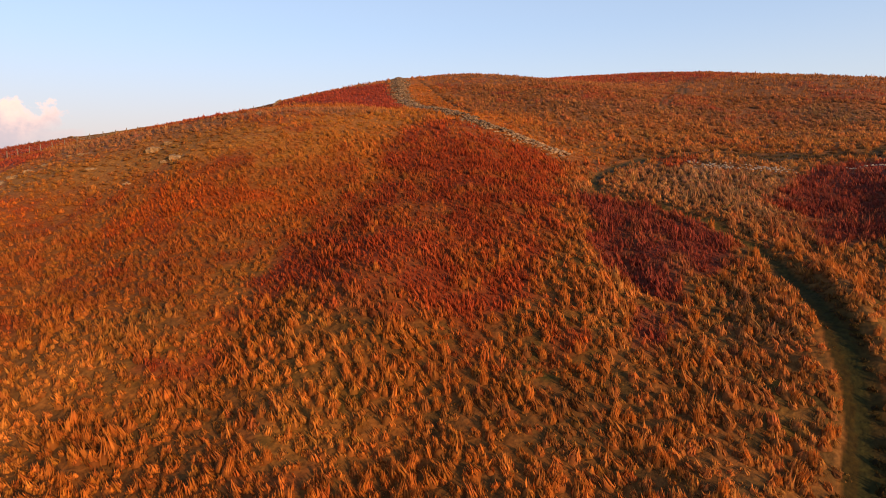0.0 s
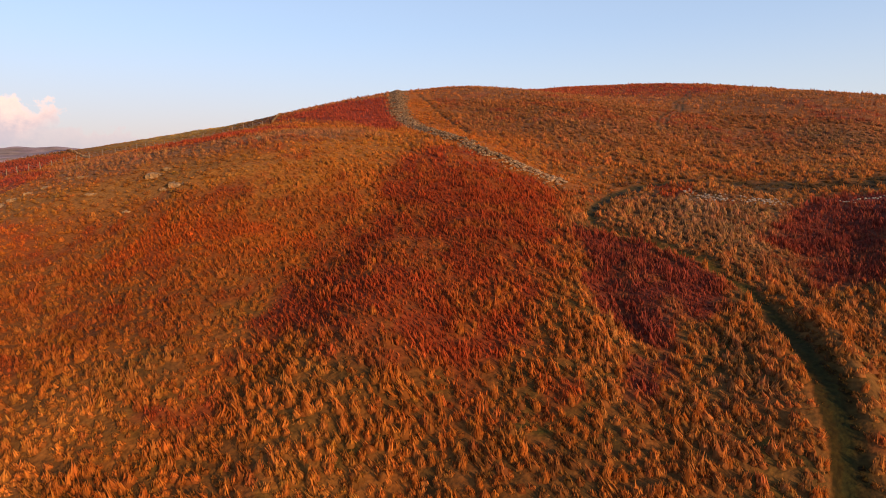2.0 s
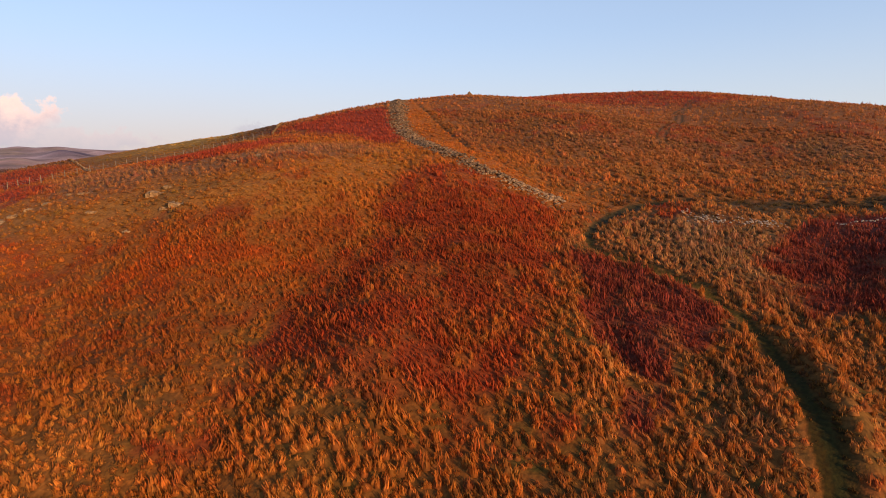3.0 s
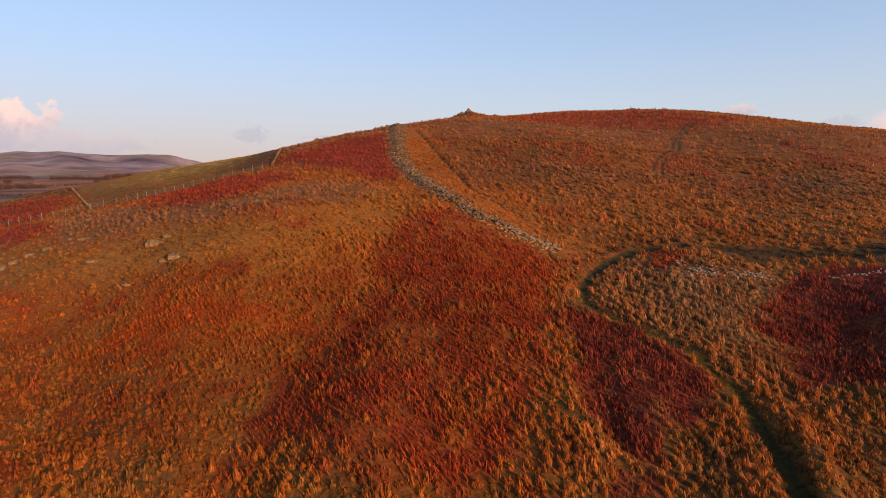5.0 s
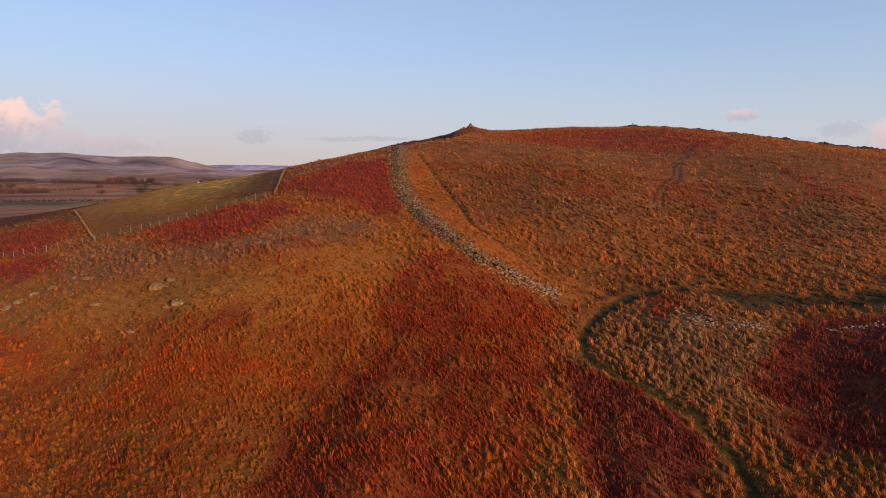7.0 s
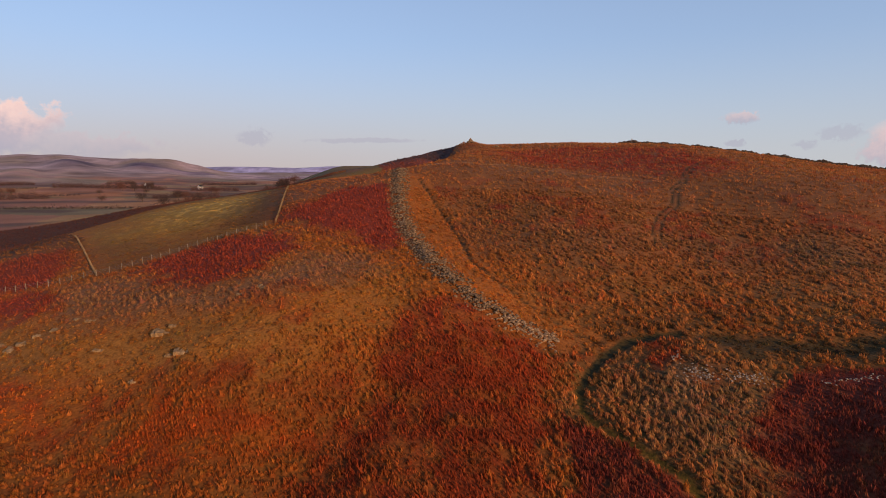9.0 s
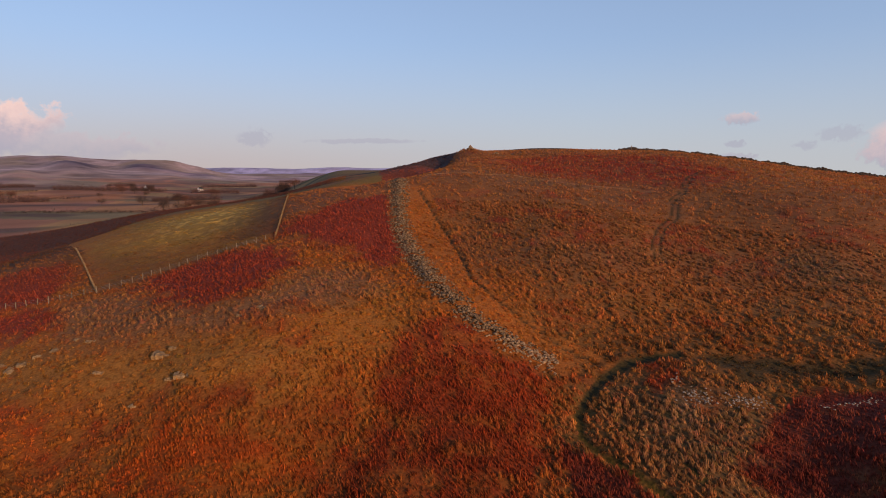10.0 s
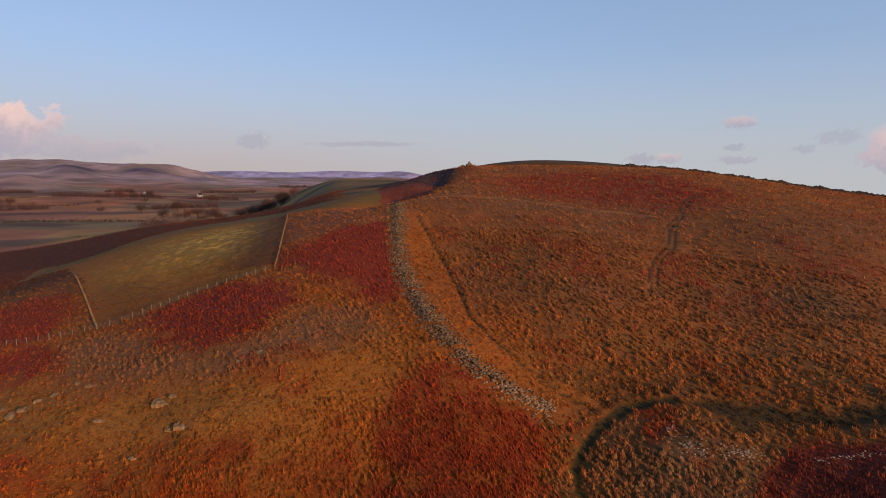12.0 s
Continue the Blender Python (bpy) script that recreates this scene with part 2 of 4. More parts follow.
# ---- plant cover ----
# bracken beds in plan
BED_BRIGHT = [(-30.5, 50.7), (-27.0, 55.6), (-23.2, 55.4), (-17.4, 53.4), (-9.0, 51.4), (-10.5, 48.0), (-15.6, 46.6), (-22.0, 46.6)]
BED_EDGE = [(-52, 63), (-41.5, 60.3), (-38.2, 56.5), (-39, 53.6), (-46, 52.5)]
BED_LOW = [(-31.5, 37.9), (-27.4, 39.3), (-25.2, 37.5), (-26.1, 36.1), (-30, 35.6)]
BED_MAIN = [(-8.7, 52.2), (-2.9, 55.5), (4.0, 58), (10.2, 57.5), (10.6, 51.0), (8.6, 41), (6.2, 35.8), (2.4, 34.2), (-2.6, 34.0), (-6.6, 36.2), (-10.7, 37.4), (-13.4, 35.0), (-14.3, 36.4), (-12.8, 40.2), (-12.0, 45.5)]
BED_UPPER = [(-6.6, 60.5), (-4.0, 65.0), (-0.6, 70.6), (3.4, 71.0), (7.2, 67.2), (12.2, 64.4), (12.4, 58.2), (7.1, 53.9), (-0.3, 53.5), (-6.2, 55.4)]
BED_SCARP = [(11.4, 53.0), (15.6, 50.8), (18.6, 46.2), (21.0, 42.4), (19.4, 40.0), (17.0, 38.6), (15.2, 35.6), (11.6, 35.8), (10.9, 40.5), (10.6, 45.0)]
BED_HOLLOW = [(10.6, 34.6), (14.2, 35.5), (14.6, 32.8), (11.9, 30.4), (10.0, 30.7)]
BED_SPOT = [(5.1, 33.3), (7.2, 33.3), (6.8, 30.5), (5.2, 30.7)]
BED_TUFT = [(-16.0, 32.2), (-13.2, 33.2), (-11.9, 31.3), (-14.7, 30.5)]
BED_WALL = [(-30.5, 118), (-20.8, 131), (-10.6, 132), (-7.6, 112.0), (-4.6, 96.2), (-8.2, 91.2), (-14.6, 99.3), (-29.0, 110.7)]
BED_FENCE = [(-46.0, 91.5), (-44, 97), (-41, 101.2), (-36, 104), (-26.7, 101.3), (-22.2, 90.1), (-24.4, 77.5), (-28.1, 75.4), (-35.6, 79.0)]
BED_WEST = [(-82, 95), (-76, 109), (-70, 111), (-59.5, 97.0), (-59.0, 90.0), (-66, 87.5)]
BED_WEST_LOW = [(-76, 86.5), (-66, 86.4), (-57.5, 86.0), (-49.5, 76), (-61.6, 77.1), (-74, 80)]
BED_EAST = [(33.0, 56.6), (38.8, 60.8), (50, 59.4), (48, 48), (36.1, 40.5), (27.5, 42.0), (28.8, 50.7)]
BED_LOOP = [(24.0, 67.6), (28.4, 67.4), (27.7, 62.0), (23.9, 60.7)]
BED_SUMMIT = [(18.0, 207), (44.6, 215.5), (78.4, 198.3), (84, 164), (63.0, 150.0), (54.1, 157.0), (33.2, 161.7), (20, 163)]
# each bed with the width of its ragged edge and how closed it stands
BEDS = [(BED_BRIGHT, 2.6, 0.92), (BED_EDGE, 2.0, 0.9), (BED_LOW, 1.2, 0.85), (BED_MAIN, 2.2, 0.88), (BED_UPPER, 2.2, 0.88), (BED_SCARP, 0.8, 1.1), (BED_HOLLOW, 0.8, 0.95), (BED_SPOT, 0.7, 0.85),
        (BED_TUFT, 0.8, 0.85), (BED_WALL, 4.5, 1.45), (BED_FENCE, 4.0, 1.45), (BED_WEST, 4.0, 1.4), (BED_WEST_LOW, 3.0, 1.2), (BED_EAST, 1.5, 1.15), (BED_LOOP, 1.0, 0.8), (BED_SUMMIT, 9.0, 0.8)]
HEATH_BED = [(-55.7, 84.5), (-48, 85.5), (-42.3, 82), (-34, 76), (-26, 73), (-22, 77), (-18.2, 85), (-9.8, 87), (-7.7, 76), (-18.0, 69.5), (-25.4, 67.5), (-34.9, 69.0), (-46, 71.5)]
GOLD_BED = [(-19.1, 66.3), (-14.8, 73.3), (-8.4, 79), (-3.0, 77), (-1.2, 69.6), (-4.9, 65.0), (-9.0, 60), (-14.8, 57), (-20, 60)]
LEDGE_BED = [(-58, 76), (-45, 71), (-34.0, 67.2), (-19.5, 65.3), (-12.5, 62.1), (-14.8, 56.9), (-23.2, 57.2), (-37.2, 61), (-54, 65)]
STRAW = np.array((0.50, 0.155, 0.027))
GOLD = np.array((0.52, 0.188, 0.036))
RUST = np.array((0.355, 0.060, 0.018))
HEATH = np.array((0.39, 0.178, 0.075))
SHADED_GREEN = np.array((0.066, 0.048, 0.009))
BOG = np.array((0.06, 0.046, 0.019))


def mixc(a, b, f):
    return a + (b - a) * f[..., None]


def bed_share(x, y, polygon, edge):
    """How far a place lies within a bed, from nothing outside to one inside."""
    share = np.zeros(np.shape(x))
    px, py = [p[0] for p in polygon], [p[1] for p in polygon]
    near = (x > min(px) - edge) & (x < max(px) + edge) & (y > min(py) - edge) & (y < max(py) + edge)
    if near.any():
        nx, ny = x[near], y[near]
        d, _, _ = line_distance(nx, ny, polygon + polygon[:1])
        share[near] = smooth(-edge, edge, np.where(inside(nx, ny, polygon), d, -d))
    return share


def sward(x, y):
    """Where the growth stands close and even, with few gaps: the sunny flank below the ledges."""
    return smooth(34, 52, y + 0.35 * np.clip(-x, 0, 30)) * (1 - smooth(4, 13, x - 0.12 * (y - 60))) * (1 - 0.6 * smooth(85, 110, y))


def cover(x, y):
    """The plant cover: its colour, the height of the growth and the share of bracken."""
    wx = x + 1.5 * fbm(x, y, 3.6, 21) + 0.012 * np.abs(y) * fbm(x, y, 13.0, 31)
    wy = y + 1.8 * fbm(x, y, 3.6, 25) + 0.016 * np.abs(y) * fbm(x, y, 13.0, 35)
    fern = np.zeros(np.shape(x))
    for polygon, edge, close in BEDS:
        fern = np.maximum(fern, close * bed_share(wx, wy, polygon, edge))
    r = np.hypot(x, y)
    speck = fbm(x, y, 1.6, 51, 2)
    stray = smooth(0.15, 0.55, fbm(x, y, 9.0, 41)) * (0.22 + 0.2 * smooth(85, 110, y) * smooth(0, 10, x))
    # thin bracken through the grass of the sunny flank
    stray = np.maximum(stray, (0.36 + 0.3 * fbm(x, y, 6.0, 45)) * (1 - smooth(-2, 6, x)) * smooth(36, 44, y) * (1 - smooth(58, 66, y - 0.15 * x)))
    fern = np.maximum(fern, stray)
    fern = np.clip(fern + 0.75 * speck * (fern > 0.06), 0, 1)
    c = mixc(np.broadcast_to(STRAW, np.shape(x) + (3,)), GOLD, smooth(-0.2, 0.5, fbm(x, y, 7.0, 61)))
    brown = smooth(72, 100, y - 0.1 * x) * smooth(-6, 8, x) * (0.45 + 0.45 * smooth(-0.3, 0.4, fbm(x, y, 9.0, 71)))
    c = mixc(c, np.array((0.37, 0.14, 0.045)), brown)
    # hay-pale grass inside the bend of the footpath
    c = mixc(c, np.array((0.44, 0.23, 0.085)), 0.75 * np.clip(np.exp(-(((wx - 26) / 8.5) ** 2) - (((wy - 54) / 9) ** 2)), 0, 1))
    c = mixc(c, np.array((0.24, 0.112, 0.036)), 0.5 * smooth(0.15, 0.6, fbm(x, y, 4.5, 81)) * (1 - 0.6 * sward(x, y)))
    c = mixc(c, np.array((0.55, 0.20, 0.035)), 0.8 * bed_share(wx, wy, GOLD_BED, 3.0))
    ledges = bed_share(wx, wy, LEDGE_BED, 3.0)
    c = mixc(c, mixc(np.array((0.33, 0.15, 0.034))[None] * np.ones_like(c), np.array((0.54, 0.215, 0.04)), np.clip(0.6 + 0.6 * fbm(x, y, 3.0, 83), 0, 1)), 0.85 * ledges)
    c = mixc(c, HEATH, 0.85 * bed_share(wx, wy, HEATH_BED, 3.5))
    c = mixc(c, np.array((0.46, 0.15, 0.048)), 0.8 * bed_share(wx, wy, [(-33, 122), (-41, 160), (-30, 172), (-15, 168), (-11, 134), (-21, 131)], 5.0))
    c = mixc(c, GOLD, np.clip(0.8 * np.exp(-(((wx - 108) / 30) ** 2) - (((wy - 168) / 26) ** 2)), 0, 1))
    c = mixc(c, np.array((0.25, 0.15, 0.06)), 0.65 * np.clip(np.exp(-(((wx - 30) / 16) ** 2) - (((wy - 150) / 4) ** 2)) + np.exp(-(((wx - 63) / 9) ** 2) - (((wy - 99) / 5) ** 2)), 0, 1))
    # bracken turns bluer with range, a haze tint put into its colour
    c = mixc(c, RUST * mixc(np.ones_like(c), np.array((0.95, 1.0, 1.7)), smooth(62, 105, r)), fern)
    bright = bed_share(wx, wy, BED_BRIGHT, 4.0) + bed_share(wx, wy, BED_EDGE, 3.0)
    c = c * (1 + fern[..., None] * np.clip(bright, 0, 1)[..., None] * np.array((0.50, 0.85, 0.0)))
    deep = bed_share(wx, wy, BED_EAST, 2.0) + bed_share(wx, wy, BED_SCARP, 1.5) + bed_share(wx, wy, BED_HOLLOW, 1.0)
    c = c * (1 - fern[..., None] * np.clip(deep, 0, 1)[..., None] * np.array((0.32, 0.22, -0.5)))
    # grass dulled with range in the same way, as painted haze
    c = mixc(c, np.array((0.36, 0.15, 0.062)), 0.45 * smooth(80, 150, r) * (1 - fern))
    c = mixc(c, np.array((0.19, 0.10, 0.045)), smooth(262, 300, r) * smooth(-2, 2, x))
    tall = (0.49 + 0.14 * fbm(x, y, 3.0, 91)) * (1 - 0.14 * sward(x, y)) * (1 - 0.2 * (1 - smooth(-20, 6, x)))
    tall = tall * (1 - 0.42 * ledges)
    # greyer, less red grass to the right of the spur
    c = c * (1 + (0.5 * smooth(4, 14, x - 0.1 * (y - 40)) * (1 - fern) * (1 - smooth(80, 120, y)))[..., None] * np.array((-0.08, 0.10, 0.75)))
    # takes light off the flank by lowering its colour, most in front
    c = c * (1 - (0.22 - 0.14 * smooth(50, 62, y)) * sward(x, y))[..., None]
    # the smooth strip between the fallen wall and the rut
    dr, _, _ = line_distance(x, y, RUT)
    dw, _, sw = line_distance(x, y, WALL)
    strip = (dr + dw < 9.5) & (sw > 0) & (y > 66)
    c = np.where(strip[..., None], mixc(c, STRAW * 1.05, np.full(np.shape(x), 0.7)), c)
    tall = np.where(strip, 0.30 + 0.12 * speck, tall)
    # grazed pasture behind the fence
    field = inside(x + 1.6 * speck, y + 1.6 * speck, FIELD) | inside(wx * 0.4 + x * 0.6, wy * 0.4 + y * 0.6, SHOULDER)
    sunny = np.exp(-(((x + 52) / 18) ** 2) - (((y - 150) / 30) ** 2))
    grass = mixc(np.array((0.38, 0.142, 0.023)) * np.ones_like(c), np.array((0.32, 0.15, 0.025)), smooth(-0.3, 0.4, fbm(x, y, 13.0, 27)))
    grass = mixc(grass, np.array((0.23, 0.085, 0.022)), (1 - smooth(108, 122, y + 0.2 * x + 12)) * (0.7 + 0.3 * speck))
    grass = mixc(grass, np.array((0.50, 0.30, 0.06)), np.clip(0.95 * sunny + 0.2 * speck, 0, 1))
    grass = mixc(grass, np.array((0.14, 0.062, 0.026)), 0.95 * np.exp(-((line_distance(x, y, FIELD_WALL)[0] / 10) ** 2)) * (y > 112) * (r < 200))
    grass = mixc(grass, np.array((0.22, 0.145, 0.045)), smooth(185, 202, r))
    turf = np.maximum(bed_share(x + 1.6 * speck, y + 1.6 * speck, FIELD, 5.0), 1.0 * inside(wx * 0.4 + x * 0.6, wy * 0.4 + y * 0.6, SHOULDER))
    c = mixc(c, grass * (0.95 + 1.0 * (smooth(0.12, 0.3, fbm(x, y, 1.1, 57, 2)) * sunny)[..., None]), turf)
    rushes = (speck > 0.2) & (sunny > 0.25)
    tall = np.where(field, np.where(rushes, 0.19, 0.115), tall)
    mound = np.clip(1.5 * np.exp(-(((wx + 100) / 38) ** 2) - (((wy - 142) / 38) ** 2)), 0, 1) * ~field
    c = mixc(c, np.array((0.125, 0.058, 0.03)), mound)
    c = mixc(c, np.array((0.17, 0.055, 0.03)), (1 - smooth(-105, -92, x)) * ~field)
    # the dark bank of heather behind the pasture, its shade also put into the colour
    az = np.degrees(np.arctan2(x, y))
    bank = smooth(213, 220, r + 3 * fbm(x, y, 9.0, 63) - 34 * (1 - smooth(-37, -28, az))) * (1 - smooth(296, 304, r + 4 * fbm(x, y, 14.0, 65))) * (1 - smooth(-11, -7, az))
    c = mixc(c, mixc(np.array((0.12, 0.046, 0.028)) * np.ones_like(c), np.array((0.24, 0.062, 0.028)), smooth(262, 292, r) * smooth(-27, -22, az) * 0.8), bank)
    tall = np.where(bank > 0.5, 0.30, tall)
    # short turf, hedge banks and bracken beyond the shoulder
    beyond = smooth(196, 206, r + 5 * fbm(x, y, 12.0, 93)) * smooth(-30, -22, az) * (1 - smooth(-9, -5, x + 0.02 * (y - 200)))
    wave = r + 9 * fbm(x, y, 30.0, 95)
    turf_c = mixc(np.array((0.20, 0.135, 0.045)) * np.ones_like(c), np.array((0.30, 0.115, 0.04)), smooth(-0.1, 0.3, fbm(x, y, 16.0, 97)))
    turf_c = mixc(turf_c, np.array((0.055, 0.036, 0.024)), (1 - smooth(7, 11, np.abs(wave - 250))) + (1 - smooth(5, 9, np.abs(wave - 287))))
    c = mixc(c, turf_c, beyond * (1 - bank))
    tall = np.where((beyond > 0.5) & (bank < 0.5), 0.085, tall)
    field = (field & (bank < 0.5)) | (beyond > 0.5)
    # flank left of the cairn: dark growth, with its shade painted into the upper part
    shaded_heather = inside(wx * 0.5 + x * 0.5, wy * 0.5 + y * 0.5, SHADED_HEATHER)
    c = np.where(shaded_heather[..., None], mixc(np.array((0.34, 0.085, 0.045)) * np.ones_like(c), np.array((0.12, 0.062, 0.055)), smooth(200, 222, y)) * (1 + 0.4 * speck)[..., None], c)
    tall = np.where(shaded_heather, 0.32, tall)
    fern = np.where(field | strip | shaded_heather, 0, fern)
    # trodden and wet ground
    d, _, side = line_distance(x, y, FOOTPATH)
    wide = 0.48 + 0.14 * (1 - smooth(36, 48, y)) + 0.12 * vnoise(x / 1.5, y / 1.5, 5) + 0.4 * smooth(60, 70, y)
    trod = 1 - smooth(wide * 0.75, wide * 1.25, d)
    # right-hand half darker: the bank's shade is painted into the path colour
    c = mixc(c, mixc(SHADED_GREEN[None] * np.ones_like(c), np.array((0.10, 0.066, 0.012)), 0.5 + 0.5 * side) * (0.36 + 0.5 * smooth(28, 46, y) - 0.3 * smooth(58, 66, y))[..., None], trod)
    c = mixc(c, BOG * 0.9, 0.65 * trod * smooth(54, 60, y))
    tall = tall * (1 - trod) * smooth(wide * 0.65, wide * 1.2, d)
    # bank shade painted dark over the growth right of the path
    shaded_verge = (side < 0) * (1 - smooth(1.0, 1.5, d)) * (1 - smooth(30, 42, y))
    c = mixc(c, np.array((0.032, 0.030, 0.007)), 0.92 * shaded_verge)
    tall = tall * (1 - 0.5 * shaded_verge)
    d, _, _ = line_distance(x, y, FLUSH)
    wet = 1 - smooth(1.0, 2.3, d + 1.3 * speck + 0.7 * vnoise(x / 2.5, y / 2.5, 3))
    pool = np.hypot((x - 35.6) / 2.0, (y - 65.0) / 2.2)
    wet = np.maximum(wet, 1 - smooth(0.7, 1.15, pool + 0.3 * speck))
    wet = np.maximum(wet, 0.7 * (1 - smooth(0.6, 1.2, np.hypot((wx - 68) / 7, (wy - 94) / 1.6))))
    c = mixc(c, BOG, 0.88 * wet)
    tall = tall * (1 - 0.45 * wet)
    rut = 1 - smooth(0.2, 0.45, dr)
    dt, _, _ = line_distance(x, y, TRACK)
    rut = np.maximum(rut, 1 - smooth(0.16, 0.36, np.abs(dt - 0.65)))
    tall = tall * (1 - 0.35 * (1 - smooth(0.8, 1.2, dt)))
    c = mixc(c, np.array((0.24, 0.095, 0.03)), 0.25 * (1 - smooth(0.7, 1.1, dt)))
    c = mixc(c, BOG * 0.9, 0.9 * rut)
    tall = tall * (1 - 0.9 * rut)
    dp, _, _ = line_distance(x, y, SHEEP_WALK)
    c = mixc(c, np.array((0.50, 0.30, 0.12)), (0.18 + 0.5 * (1 - smooth(10, 40, x))) * (1 - smooth(0.3, 0.8, dp)))
    tall = tall * (1 - 0.8 * (1 - smooth(0.4, 1.0, dp)))
    for cx, cy, wide_x, wide_y in ((27.3, 59.8, 1.7, 1.5), (32.3, 59.5, 1.9, 1.1), (43.0, 58.3, 3.4, 0.8)):
        bare = np.exp(-(((x - cx) / wide_x) ** 2) - (((y - cy) / wide_y) ** 2))
        tall = tall * (1 - 0.75 * bare)
    rubble = 1 - smooth(1.5, 2.2, dw)
    c = mixc(c, STRAW * 0.62, rubble * 0.6)
    tall = tall * (1 - 0.68 * rubble)
    fern = fern * (1 - rubble) * (1 - trod) * (1 - wet)
    return c, tall, fern


def far_cover(x, y):
    """Colours of the valley and the ridges: walled fields, rough grazing, bracken and moor, with distance haze painted
    in.
    """
    r, az = np.hypot(x, y), np.degrees(np.arctan2(x, y))
    wx, wy = x + 30 * fbm(x, y, 120, 2), y + 30 * fbm(x, y, 120, 4)
    u, v = np.floor((wx + 0.35 * wy) / 120), np.floor((wy - 0.2 * wx) / 75)
    pick = (lattice(u, v, 77) * 0.5 + 0.5)[..., None]
    c = np.where(pick < 0.3, np.array((0.25, 0.18, 0.085)), np.where(pick < 0.6, np.array((0.36, 0.20, 0.09)), np.where(pick < 0.8, np.array((0.30, 0.15, 0.09)), np.array((0.19, 0.16, 0.085)))))
    # bracken and birch scrub low on the slopes
    c = mixc(c, np.array((0.36, 0.14, 0.06)), 0.7 * smooth(0.05, 0.35, fbm(x, y, 130, 37) + 0.6 * np.exp(-(((az + 31.5) / 3) ** 2) - (((r - 420) / 90) ** 2))))
    c = mixc(c, np.array((0.11, 0.07, 0.055)), 0.8 * smooth(0.08, 0.32, fbm(x * 0.7, y, 70, 39)))
    # turf above the valley: green strips and a tan brow
    turf = (1 - smooth(395, 470, r)) * smooth(-36, -30, az)
    c = mixc(c, mixc(np.array((0.20, 0.19, 0.07)) * np.ones_like(c), np.array((0.46, 0.29, 0.085)), smooth(-0.1, 0.2, fbm(x, y, 60, 47))), 0.92 * turf)
    brow = smooth(-18, -13, az) * (1 - smooth(3, 6, az)) * (1 - smooth(660, 760, r))
    wave = r + 26 * fbm(x, y, 90, 67)
    strips = mixc(np.array((0.17, 0.125, 0.05)) * np.ones_like(c), np.array((0.30, 0.19, 0.07)), smooth(410, 470, wave))
    strips = mixc(strips, np.array((0.16, 0.10, 0.04)), smooth(0.0, 0.3, fbm(x, y, 40, 73)))
    c = mixc(c, strips, brow)
    c = mixc(c, np.array((0.045, 0.034, 0.024)), brow * (1 - smooth(5, 9, np.abs(wave - 400))))
    # moor, heather and plantations across the valley, lightened as if by haze
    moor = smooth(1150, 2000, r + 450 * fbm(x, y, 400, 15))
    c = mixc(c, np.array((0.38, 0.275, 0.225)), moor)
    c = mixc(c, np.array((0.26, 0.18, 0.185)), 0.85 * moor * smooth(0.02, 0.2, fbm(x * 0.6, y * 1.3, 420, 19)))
    c = mixc(c, np.array((0.30, 0.22, 0.12)), 0.6 * moor * smooth(0.1, 0.3, fbm(x, y, 260, 29)))
    wood = (1 + 0.9 * fbm(x, y, 150, 69)) * np.exp(-(((az + 31.6) / 1.7) ** 2) - (((r - 2000) / 240) ** 2)) + np.exp(-(((az + 26.5) / 1.5) ** 2) - (((r - 2150) / 160) ** 2))
    c = mixc(c, np.array((0.085, 0.06, 0.08)), np.clip(1.2 * wood, 0, 0.9))
    # the farthest ridge gets a pale blue haze in its colour
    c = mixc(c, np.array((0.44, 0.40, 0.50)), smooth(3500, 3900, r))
    # painted haze again: the tint turns bluer with distance
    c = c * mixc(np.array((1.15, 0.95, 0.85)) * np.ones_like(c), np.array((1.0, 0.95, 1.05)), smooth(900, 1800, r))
    return 1.15 * c * (1 + 0.45 * fbm(x, y, 38, 23) + 0.3 * smooth(900, 1600, r) * fbm(x, y, 150, 43) + 0.25 * smooth(600, 1500, r) * fbm(x, y, 60, 53))[..., None]


# ---- materials ----
def material(name):
    m = bpy.data.materials.new(name)
    m.use_nodes = True
    m.node_tree.nodes["Principled BSDF"].inputs["Specular IOR Level"].default_value = 0.15
    return m, m.node_tree, m.node_tree.nodes["Principled BSDF"]


